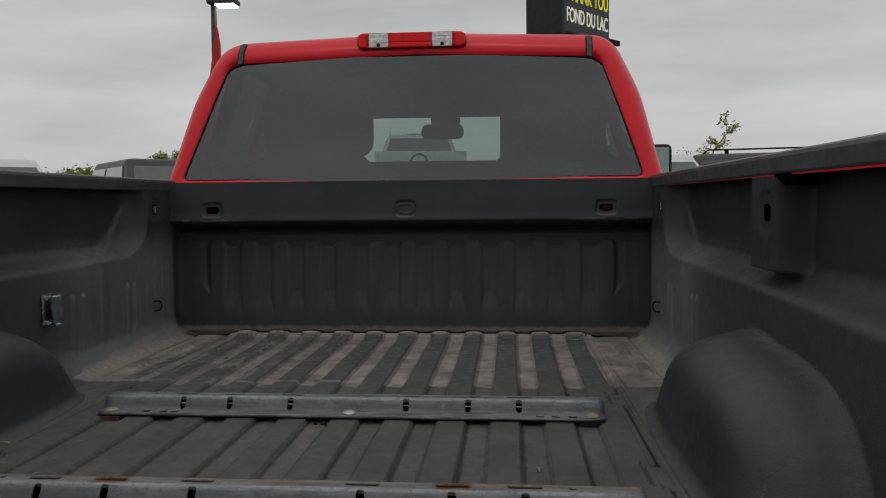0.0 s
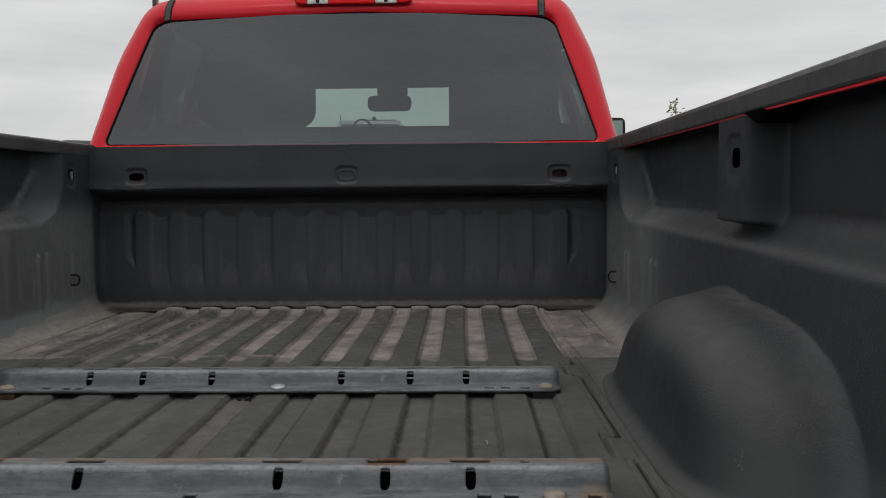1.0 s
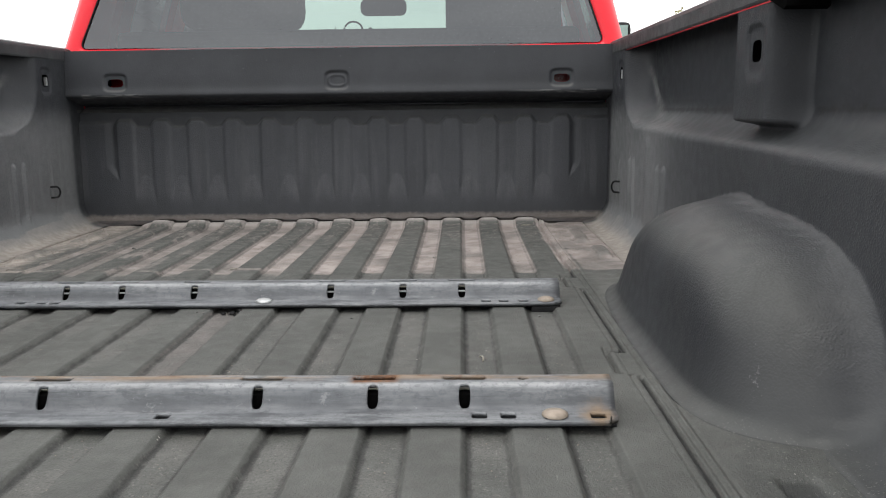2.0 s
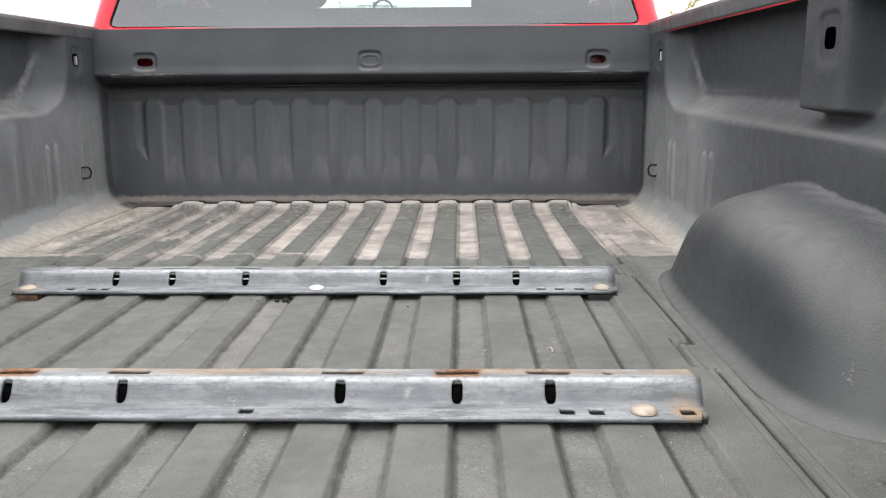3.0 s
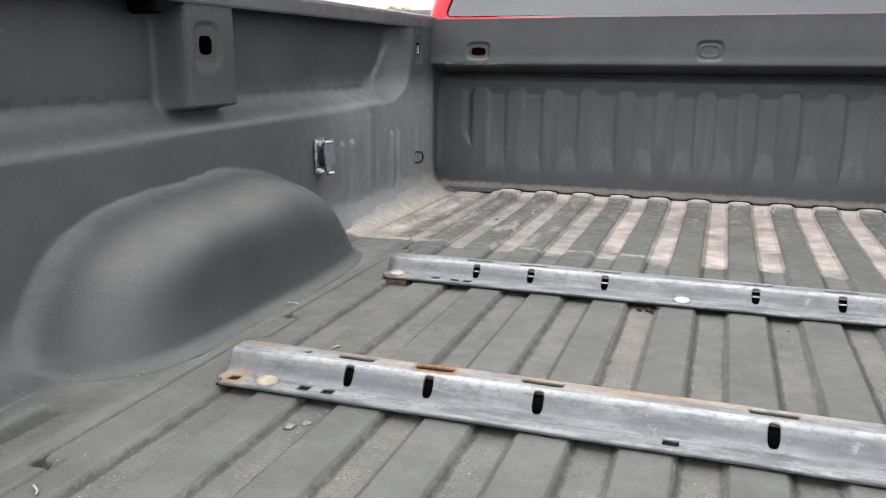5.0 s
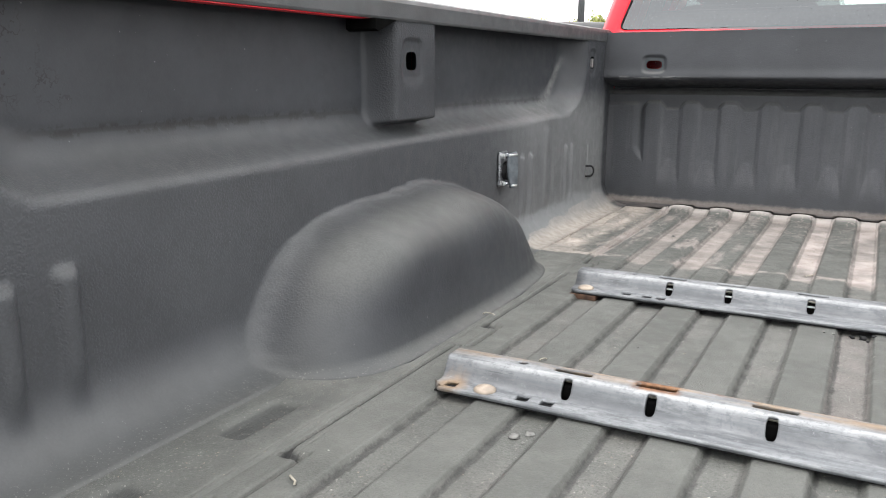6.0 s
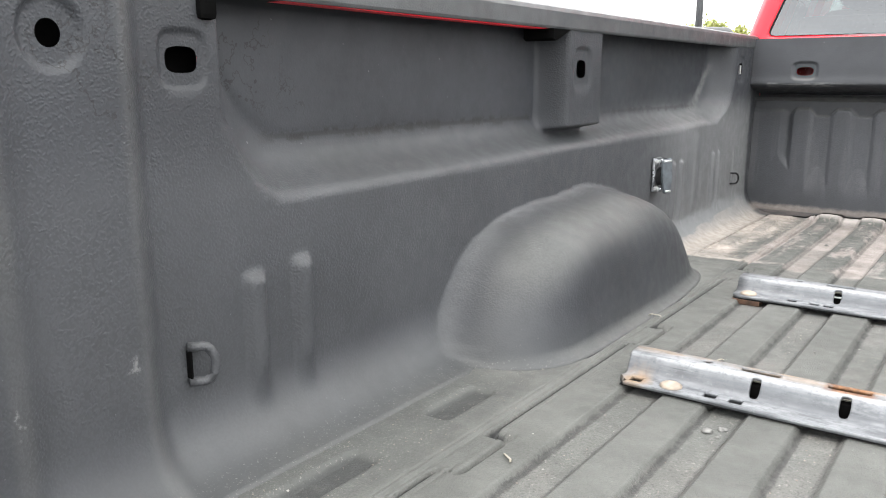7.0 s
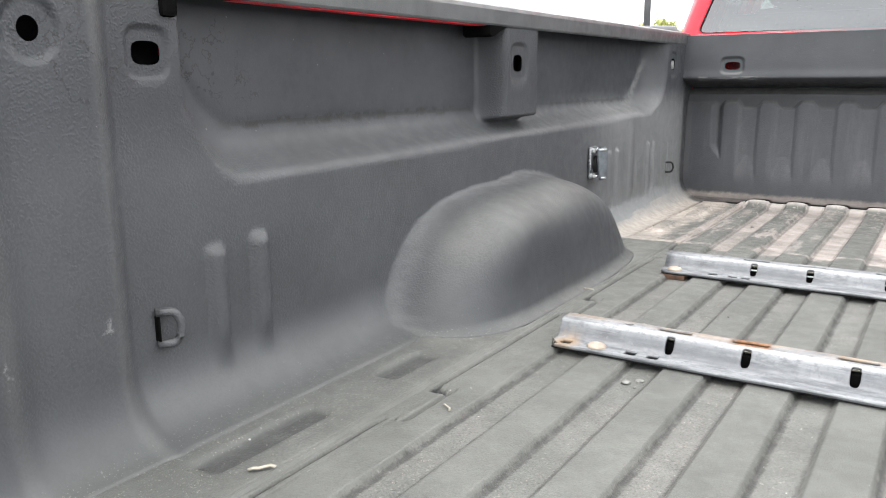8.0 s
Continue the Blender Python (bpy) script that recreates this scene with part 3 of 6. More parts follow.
def glass(name, tint, gloss=0.02):
    """Clear or tinted pane: light passes by the tint, and the surface mirrors by Fresnel."""
    m = bpy.data.materials.new(name)
    m.use_nodes = True
    nt = m.node_tree
    nt.nodes.clear()
    out = nt.nodes.new("ShaderNodeOutputMaterial")
    tr = nt.nodes.new("ShaderNodeBsdfTransparent")
    tr.inputs["Color"].default_value = (*tint, 1)
    gl = nt.nodes.new("ShaderNodeBsdfGlossy")
    gl.inputs["Roughness"].default_value = gloss
    gl.inputs["Color"].default_value = (0.93, 0.96, 1.0, 1)
    fr = nd(nt, "ShaderNodeFresnel", IOR=2.05)
    mx = nt.nodes.new("ShaderNodeMixShader")
    ln(nt, fr.outputs[0], mx.inputs[0])
    ln(nt, tr.outputs[0], mx.inputs[1])
    ln(nt, gl.outputs[0], mx.inputs[2])
    ln(nt, mx.outputs[0], out.inputs["Surface"])
    return m


def glow(name, col, strength):
    m, nt, b = mat_new(name)
    b.inputs["Base Color"].default_value = (*col, 1)
    b.inputs["Emission Color"].default_value = (*col, 1)
    b.inputs["Emission Strength"].default_value = strength
    return m


M_WALL, M_FLOOR, M_ASPHALT = liner_wall(), liner_floor(), asphalt()
M_ZINC, M_RUSTZINC = galvanised("galvanised_steel", 0.0), galvanised("rusting_galvanised_steel", 1.0)
M_RED = simple("red_paint", (0.78, 0.014, 0.030), 0.36, var=0.04, scale=3, coat=0.15, spec=0.28)
M_CAP = simple("black_rail_plastic", (0.060, 0.062, 0.065), 0.42, var=0.22, scale=14, bmp=0.25, bscale=420)
M_BLACK = simple("black_rubber", (0.012, 0.012, 0.013), 0.6, var=0.2, spec=0.2)
M_SEAL = simple("grey_ditch_seal", (0.045, 0.048, 0.045), 0.6, var=0.2, scale=50)
# near-black without gloss: stands in for unlit cavities, also coats small black parts
M_HOLE = simple("near_black_matte", (0.005, 0.005, 0.005), 0.9, var=0.2, spec=0.0)
M_DARKSTEEL = simple("dark_steel", (0.014, 0.014, 0.015), 0.7, 0.0, var=0.3, scale=40, spec=0.2)
M_BOLT = simple("yellowed_zinc_bolt", (0.32, 0.265, 0.215), 0.55, 0.1, var=0.25, scale=60)
M_RUST = simple("rusty_steel", (0.070, 0.036, 0.022), 0.85, var=0.45, scale=90, bmp=0.3)
M_BRIGHT = simple("bright_zinc_bolt", (0.52, 0.53, 0.53), 0.4, 0.6, var=0.1, scale=60)
M_CHROME = simple("chrome", (0.72, 0.74, 0.76), 0.16, 1.0, var=0.15, scale=50)
M_DULLCHROME = simple("dull_chrome", (0.34, 0.35, 0.37), 0.3, 0.8, var=0.3, scale=60)
M_LID = simple("worn_grey_metal", (0.13, 0.145, 0.16), 0.42, 0.5, var=0.35, scale=45)
M_DUSTY = simple("dusty_olive", (0.17, 0.162, 0.135), 0.8, 0.1, var=0.35, scale=50)
M_MIRROR = simple("mirror_glass", (0.22, 0.28, 0.26), 0.06, 1.0, var=0.1, scale=20)
M_TRIM = simple("grey_interior_trim", (0.06, 0.06, 0.062), 0.75, var=0.15, scale=40)
M_SEATC = simple("dark_seat_cloth", (0.035, 0.035, 0.037), 0.9, var=0.2, scale=80)
M_TYRE = simple("tyre_rubber", (0.018, 0.018, 0.019), 0.8, var=0.25, scale=40)
M_RIM = simple("alloy_rim", (0.45, 0.46, 0.47), 0.3, 0.8)
M_REDLENS = simple("red_lens", (0.95, 0.008, 0.014), 0.16, var=0.04, scale=60, coat=0.15, spec=0.2)
M_DARKRED = simple("dark_red_housing", (0.20, 0.008, 0.010), 0.25, var=0.1, scale=20, coat=0.5)
M_CLEARLENS = simple("clear_lens", (0.80, 0.76, 0.76), 0.10, 0.1, var=0.25, scale=70, coat=1.0)
M_REARGLASS = glass("tinted_rear_glass", (0.38, 0.392, 0.395))
M_SIDEGLASS = glass("tinted_side_glass", (0.035, 0.038, 0.038))
M_SHIELD = glass("green_windshield_glass", (0.68, 0.90, 0.79))
M_PEBBLE = simple("pale_pebble", (0.17, 0.168, 0.16), 0.8, var=0.25, scale=120)
M_STRAW = simple("dry_straw", (0.34, 0.31, 0.26), 0.8, var=0.2, scale=90)


# ---------------------------------------------------------------- mesh tools
def smooth(a, b, v):
    t = np.clip((v - a) / (b - a), 0, 1)
    return t * t * (3 - 2 * t)


def smax(a, b, k):
    h = np.clip(0.5 + 0.5 * (a - b) / k, 0, 1)
    return b * (1 - h) + a * h + k * h * (1 - h)


def smin(a, b, k):
    return -smax(-a, -b, k)


def lines(a, b, step, fine=()):
    """Grid lines from a to b, closer together round each (centre, half width, step)."""
    out, v = [], a
    while v < b - 1e-6:
        out.append(v)
        s = step
        for c, hw, fs in fine:
            if c - hw - step < v < c + hw:
                s = min(s, fs)
        v += s
    return np.array(out + [b])


def mesh_of(name, verts, faces, mat, shade=True):
    me = bpy.data.meshes.new(name)
    me.from_pydata(verts, [], faces)
    me.validate()
    if shade:
        me.polygons.foreach_set("use_smooth", [True] * len(me.polygons))
    if mat:
        me.materials.append(mat)
    me.update()
    return me


def part_mesh(name, me, parent, label=""):
    ob = new(name, me)
    if parent is not None:
        ob.parent = parent
    return tagged(ob, label)


def part(name, bm, mat, parent, label="", shade=False):
    me = bpy.data.meshes.new(name)
    bm.normal_update()
    bm.to_mesh(me)
    bm.free()
    if shade:
        me.polygons.foreach_set("use_smooth", [True] * len(me.polygons))
    me.materials.append(mat)
    return part_mesh(name, me, parent, label)


def thing(name, label, category, at=(0, 0, 0), group="", kind=""):
    ob = new(name)
    ob.empty_display_size = 0.1
    ob.location = at
    return tagged(ob, label, category, group, kind)


def box(bm, x0, x1, y0, y1, z0, z1, bev=0.0, seg=2):
    r = bmesh.ops.create_cube(bm, size=1.0, matrix=Matrix.Translation(((x0 + x1) / 2, (y0 + y1) / 2, (z0 + z1) / 2)) @ Matrix.Diagonal((x1 - x0, y1 - y0, z1 - z0, 1)))
    if bev:
        es = list({e for v in r["verts"] for e in v.link_edges})
        bmesh.ops.bevel(bm, geom=es, offset=bev, segments=seg, profile=0.6, affect='EDGES')


def boxbm(*a, **k):
    bm = bmesh.new()
    box(bm, *a, **k)
    return bm


def cyl(bm, p0, p1, r0, r1=None, seg=16):
    p0, p1 = Vector(p0), Vector(p1)
    d = p1 - p0
    m = Matrix.Translation((p0 + p1) / 2) @ d.to_track_quat("Z", "Y").to_matrix().to_4x4()
    bmesh.ops.create_cone(bm, cap_ends=True, segments=seg, radius1=r0, radius2=r0 if r1 is None else r1, depth=d.length, matrix=m)


def tube(bm, pts, r, seg=8):
    """A round bar that follows the points."""
    rings = []
    pts = [Vector(p) for p in pts]
    for i, p in enumerate(pts):
        d = (pts[min(i + 1, len(pts) - 1)] - pts[max(i - 1, 0)]).normalized()
        up = Vector((0, 0, 1)) if abs(d.z) < 0.9 else Vector((1, 0, 0))
        a = d.cross(up).normalized()
        c = d.cross(a).normalized()
        rings.append([bm.verts.new(p + r * (math.cos(t) * a + math.sin(t) * c)) for t in [2 * math.pi * k / seg for k in range(seg)]])
    for q, w in zip(rings, rings[1:]):
        for k in range(seg):
            bm.faces.new((q[k], q[(k + 1) % seg], w[(k + 1) % seg], w[k]))
    bm.faces.new(rings[0][::-1])
    bm.faces.new(rings[-1])


def sheet(name, us, vs, func, holes, mat, flip=False):
    """A pressed sheet over a grid. func gives places from (u, v); holes are (u, v, half u, half v, power), cut out with clean rims."""
    U, V = np.meshgrid(us, vs, indexing="ij")
    U, V = U.copy(), V.copy()
    inside = np.zeros(U.shape, bool)
    for cu, cv, hu, hv, p in holes:
        du, dv = (U - cu) / hu, (V - cv) / hv
        f = (np.abs(du) ** p + np.abs(dv) ** p) ** (1 / p)
        near = (f < 1.12) & (f > 0.80)
        U[near] = cu + (U[near] - cu) / f[near]
        V[near] = cv + (V[near] - cv) / f[near]
        inside |= f < 1.12
    P = np.stack(func(U, V), -1)
    nu, nv = U.shape
    idx = np.arange(nu * nv).reshape(nu, nv)
    a, b, c, d = idx[:-1, :-1], idx[1:, :-1], idx[1:, 1:], idx[:-1, 1:]
    gone = inside[:-1, :-1] & inside[1:, :-1] & inside[1:, 1:] & inside[:-1, 1:]
    q = np.stack((a, d, c, b) if flip else (a, b, c, d), -1)[~gone]
    return mesh_of(name, P.reshape(-1, 3).tolist(), q.tolist(), mat)


# ---------------------------------------------------------------- sizes of the truck bed
GROUND = -1.0
WALL_X = 0.845
BED_END = -2.43
WELL_Y, WELL_D = -1.235, 0.176


def wall_depth(y, z):
    """How far the bed's side panel stands in from its lower plane."""
    zl = 0.287 + (y + 1.9) * 0.014 + 0.002 * smooth(-0.6, -1.7, y)
    s = smin(smin(z - zl, (y + 2.078) * 1.6, 0.19), (-0.178 - y) * 0.80, 0.15)
    sl = np.clip(0.065 - 0.007 * (y + 1.7), 0.042, 0.080)
    d = -0.068 * smooth(0.0, 1.0, np.clip(s / (sl - 0.006), 0, 1) ** 0.54)
    crease = np.exp(-((s - sl) / 0.006) ** 2) * 0.0025
    d = d - crease
    # stake pocket housing in the middle
    m = smooth(-1.268, -1.244, y) * smooth(-1.084, -1.104, y) * smooth(0.325, 0.339, z)
    d = d * (1 - m) - 0.002 * m
    # rear post and tailgate post
    d = d + 0.020 * smooth(-2.170, -2.208, y) + 0.012 * smooth(-2.300, -2.350, y)
    # upright stiffening beads
    for cy, top, hw, hh in ((-2.045, 0.212, 0.017, 0.0145), (-1.968, 0.218, 0.017, 0.0145), (-0.655, 0.226, 0.014, 0.009), (-0.600, 0.226, 0.014, 0.009),
                            (-0.49, 0.285, 0.030, 0.005), (-0.335, 0.228, 0.011, 0.007), (-0.285, 0.228, 0.011, 0.007), (-0.13, 0.215, 0.010, 0.003)):
        prof = np.clip(1 - ((y - cy) / hw) ** 2, 0, 1) ** 0.7
        d = d + hh * prof * smooth(top, top - 0.014, z) * smooth(0.035, 0.100, z)
    # pads round the holes
    for cy, cz, hy, hz in ((-2.123, 0.449, 0.029, 0.030), (-1.190, 0.447, 0.038, 0.040), (-0.115, 0.455, 0.030, 0.038)):
        f = (np.abs((y - cy) / hy) ** 4 + np.abs((z - cz) / hz) ** 4) ** 0.25
        d = d - 0.004 * smooth(1.10, 0.86, f)
    f = np.hypot((y + 2.272) / 0.031, (z - 0.469) / 0.034)
    d = d - 0.006 * smooth(1.08, 0.80, f)
    # wheel housing
    H = 0.206 + 0.010 * np.exp(-((y + 1.18) / 0.09) ** 2)
    zz = np.clip(z, 0, 0.24) / 0.2
    L = np.where(y > WELL_Y, 0.440 - 0.110 * zz, 0.470 - 0.110 * zz)
    n = np.where(y > WELL_Y, 3.1, 4.2)
    s2 = (np.abs((y - WELL_Y) / L) ** n + np.abs(np.maximum(z, 0) / H) ** n) ** (1 / n)
    dome = np.sqrt(np.clip(1 - s2 ** (6.0 + 2.0 * smooth(WELL_Y + 0.15, WELL_Y - 0.30, y)), 0, 1))
    reach = WELL_D + 0.035 + np.where(y > WELL_Y, 0.014 - 0.018 * smooth(WELL_Y, WELL_Y + 0.42, y), 0.014) - 0.018 * zz
    fr = 0.019
    fillet = fr - np.sqrt(np.clip(fr * fr - np.clip(fr - z, 0, fr) ** 2, 0, None))
    w = (reach - 0.016 + 0.009 * np.clip(1 - z / 0.075, 0, 1) ** 1.5 + fillet) * dome - 0.035
    w = np.where(s2 < 1, w, -0.035 - 0.6 * (s2 - 1))
    d = np.where(s2 < 1.4, smax(d, w, 0.045), d)
    # cove to the floor
    r = 0.086 - 0.008 * smooth(-0.9, -0.4, y)
    c = r - np.sqrt(np.clip(r * r - np.clip(r - z, 0, r) ** 2, 0, None))
    return d + c * (1 - smooth(0.0, 0.06, d))


def bed_side(sign, holes_in):
    ys = lines(BED_END, 0.112, 0.012, [(-2.123, 0.045, 0.0022), (-2.270, 0.045, 0.0022), (-1.191, 0.04, 0.004), (-1.275, 0.035, 0.004), (-1.094, 0.02, 0.004),
                                       (-2.19, 0.02, 0.004), (-2.327, 0.02, 0.004), (-2.005, 0.06, 0.004), (-0.63, 0.05, 0.004), (-0.31, 0.05, 0.004), (-0.115, 0.04, 0.004)])
    zs = lines(-0.004, 0.5365, 0.009, [(0.466, 0.045, 0.0022), (0.33, 0.014, 0.003), (0.004, 0.007, 0.0012), (0.016, 0.012, 0.003), (0.21, 0.03, 0.005)])

    def place(y, z):
        return sign * (WALL_X - wall_depth(y, z)), y, z
    return sheet("bed_side", ys, zs, place, holes_in, M_WALL, flip=sign > 0)


NOTCHES = (-0.790, -1.327, -1.866)


def floor_height(x, y):
    ax = np.abs(x)
    # ribs run lengthwise; crest at 0, hollow below it
    ph = np.abs((x + PITCH / 2) % PITCH - PITCH / 2)
    slim = 0.0022 * smooth(-0.9, -0.2, y)
    rib = smooth(0.0370 - slim, 0.0268 - slim, ph)
    inner = smooth(0.6135, 0.6095, ax)
    ends = smooth(0.030, 0.016 - 0.3 * np.maximum(ph - 0.01, 0), y)
    z = -0.0092 + 0.0092 * rib * inner * ends
    # flat margin beside the pan, with a stepped groove and a double seam along it
    jog = sum(smooth(yn + 0.003, yn - 0.003, y) * smooth(yn - 0.122, yn - 0.110, y) for yn in NOTCHES)
    xe = 0.6255 - 0.0285 * jog
    sidez = -0.001 - 0.004 * smooth(-0.70, -0.55, y)
    k = smooth(0.6085, 0.6125, ax)
    z = z * (1 - k) + sidez * k
    z = z - 0.0105 * np.exp(-((ax - xe) / 0.0030) ** 2)
    for yh, x0, x1 in [(yn, 0.597, 0.626) for yn in NOTCHES]:
        z = z - 0.013 * np.exp(-((y - yh) / 0.0085) ** 2) * smooth(x0 - 0.005, x0, ax) * smooth(x1 + 0.005, x1, ax)
    z = z - 0.0025 * np.exp(-((ax - 0.6355) / 0.0020) ** 2) + 0.0022 * np.exp(-((ax - 0.6405) / 0.0028) ** 2) - 0.0020 * np.exp(-((ax - 0.6460) / 0.0020) ** 2)
    # short oval ribs beside the pan in front, pressed slots behind
    for cx, cy, hx, hy, hh in ((0.715, -0.20, 0.020, 0.115, 0.010), (0.735, -0.49, 0.020, 0.075, 0.010), (0.711, -1.811, 0.021, 0.058, -0.009), (0.712, -2.10, 0.021, 0.100, -0.009)):
        pw, soft_ = (5, 0.75) if hh > 0 else (9, 0.84)
        f = (np.abs((ax - cx) / hx) ** pw + np.abs((y - cy) / hy) ** pw) ** (1 / pw)
        z = z + hh * smooth(1.1, soft_, f)
    # the pan turns up at its front edge and leaves an open joint against the front panel
    return z + 0.021 * smooth(-0.020, 0.026, y) * (0.72 + 0.28 * rib) * smooth(0.66, 0.62, ax) - 0.030 * smooth(0.0490, 0.0540, y) * smooth(0.70, 0.64, ax)


def bed_floor():
    step = [-0.047, -0.0385, -0.0365, -0.0352, -0.0335, -0.0318, -0.0305, -0.029, -0.0275, -0.026, -0.022, -0.011, 0.0, 0.011, 0.022, 0.026, 0.0275, 0.029, 0.0305, 0.0318, 0.0335, 0.0352, 0.0365, 0.0385, 0.047, PITCH / 2]
    mid = [i * PITCH + o for i in range(-5, 6) for o in step if abs(i * PITCH + o) < 0.586]
    edge = list(lines(0.588, 0.80, 0.0045, [(0.620, 0.040, 0.0018)]))
    xs = np.array(sorted({round(v, 5) for v in [-e for e in edge] + mid + edge}))
    ys = lines(BED_END, 0.075, 0.016, [(0.015, 0.055, 0.003), *((yn, 0.016, 0.003) for yn in NOTCHES), *((yn - 0.116, 0.010, 0.004) for yn in NOTCHES), (-1.755, 0.01, 0.004), (-2.0, 0.01, 0.004)])
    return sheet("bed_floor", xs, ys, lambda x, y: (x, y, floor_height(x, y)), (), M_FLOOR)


def front_depth(x, z):
    """y of the bed's front panel."""
    lip = smooth(0.372, 0.412, z)
    y = 0.096 - 0.096 * lip - 0.018 * smooth(0.366, 0.357, z) + 0.006 * smooth(0.42, 0.55, z)
    y = y - 0.005 * np.exp(-((z - 0.411) / 0.018) ** 2)
    y = y + 0.034 * np.exp(-((z - 0.3795) / 0.0085) ** 2)
    # broad upright ribs with rounded heads on a set-back face; the shallow hollows between them end in scallops above and arched tongues below
    y = y - 0.010 * smooth(0.36, 0.0, z)
    ph = np.abs((x + PITCH / 2) % PITCH - PITCH / 2)
    q = PITCH / 2 - ph
    inside = smooth(0.748, 0.722, np.abs(x))
    rib = smooth(0.049, 0.022, ph)
    head = 0.336 - 0.022 * np.clip((ph - 0.018) / 0.022, 0, 1)
    ribs = rib * smooth(head + 0.006, head - 0.008, z)
    tab = 0.315 + 0.020 * np.clip((q - 0.018) / 0.020, 0, 1)
    hollow = 0.60 * smooth(tab + 0.004, tab - 0.006, z)
    tongue = 0.112 + 0.052 * np.sqrt(np.clip(1 - (q / 0.035) ** 2, 0, 1))
    low = smooth(tongue + 0.012, tongue - 0.012, z) * (0.70 + 0.30 * smooth(0.13, 0.06, z))
    low = np.maximum(low, smooth(0.16, 0.08, z) * 0.95)
    ends = smooth(0.735, 0.765, np.abs(x) + 0.06 * smooth(0.20, 0.10, z)) * smooth(0.338, 0.320, z)
    y = y - 0.0125 * np.maximum(np.maximum(np.maximum(ribs, hollow) * inside, low), ends) * (1 - lip)
    # open joint under the foot, which follows the ends of the floor's ribs
    ax = np.abs(x)
    k = smooth(0.66, 0.62, ax)
    foot = (0.0062 + 0.0066 * smooth(0.0365, 0.0255, ph) * smooth(0.615, 0.609, ax)) * k - 0.004 * (1 - k)
    y = y + 0.030 * smooth(foot + 0.0016, foot - 0.0020, z) * smooth(0.72, 0.66, ax)
    for cx, hx, hz in ((-0.690, 0.036, 0.026), (0.0, 0.036, 0.028), (0.690, 0.036, 0.026)):
        f = (np.abs((x - cx) / hx) ** 4 + np.abs((z - 0.450) / hz) ** 4) ** 0.25
        y = y + 0.006 * smooth(1.1, 0.85, f)
    # raised rim of the blanked middle hole
    f = (np.abs(x / 0.026) ** 3 + np.abs((z - 0.450) / 0.016) ** 3) ** (1 / 3)
    y = y - 0.003 * np.exp(-((f - 1) / 0.12) ** 2)
    return y


def bed_front():
    xs = lines(-0.845, 0.845, 0.0045, [(-0.69, 0.045, 0.003), (0.0, 0.045, 0.003), (0.69, 0.045, 0.003)])
    zs = lines(-0.014, 0.548, 0.008, [(0.45, 0.035, 0.003), (0.380, 0.030, 0.0025), (0.335, 0.03, 0.003), (0.15, 0.04, 0.004), (0.016, 0.016, 0.0015), (0.0, 0.02, 0.004)])
    return sheet("bed_front_panel", xs, zs, lambda x, z: (x, front_depth(x, z), z), [(-0.690, 0.449, 0.024, 0.0125, 3), (0.690, 0.449, 0.024, 0.0125, 3)], M_WALL)


# ---------------------------------------------------------------- ground
def ground_z(y):
    """The lot is level round the truck and rises to an upper row further on."""
    return GROUND + 0.95 * smooth(9.0, 14.6, np.asarray(y, float))


def build_ground():
    xt = np.sign(np.linspace(-1, 1, 41)) * np.abs(np.linspace(-1, 1, 41)) ** 3 * 900
    yt = np.concatenate([np.linspace(-900, -40, 12), np.linspace(-30, 8, 12), np.linspace(8.5, 15, 27), np.linspace(17, 60, 12), np.linspace(90, 900, 12)])
    me = sheet("ground", xt, yt, lambda x, y: (x, y, ground_z(y)), (), M_ASPHALT)
    tagged(new("ground", me), "dark grey asphalt lot under an overcast sky", "ground", kind="structure")


build_ground()

# ---------------------------------------------------------------- the red pickup truck
truck = thing("pickup_truck", "red crew-cab pickup truck with a sprayed black bed lining", "pickup truck", (0, 0, GROUND))


def truck_part(name, me_or_bm, label="", mat=None, shade=False, parent=None):
    """A part given in the bed's own measures, hung under the truck."""
    ob = part(name, me_or_bm, mat, parent or truck, label, shade) if mat else part_mesh(name, me_or_bm, parent or truck, label)
    if parent is None:
        ob.location = (0, 0, -GROUND)
    return ob


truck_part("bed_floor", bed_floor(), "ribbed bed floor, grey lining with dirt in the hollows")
side_holes = [(-2.123, 0.449, 0.0195, 0.0135, 3.2), (-2.272, 0.469, 0.0115, 0.0125, 2.0), (-1.191, 0.447, 0.0195, 0.0170, 3.5), (-0.112, 0.455, 0.0185, 0.0180, 3.5)]
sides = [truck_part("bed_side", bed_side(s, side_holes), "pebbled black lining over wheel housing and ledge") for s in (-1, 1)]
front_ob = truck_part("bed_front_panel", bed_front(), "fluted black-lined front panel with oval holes")


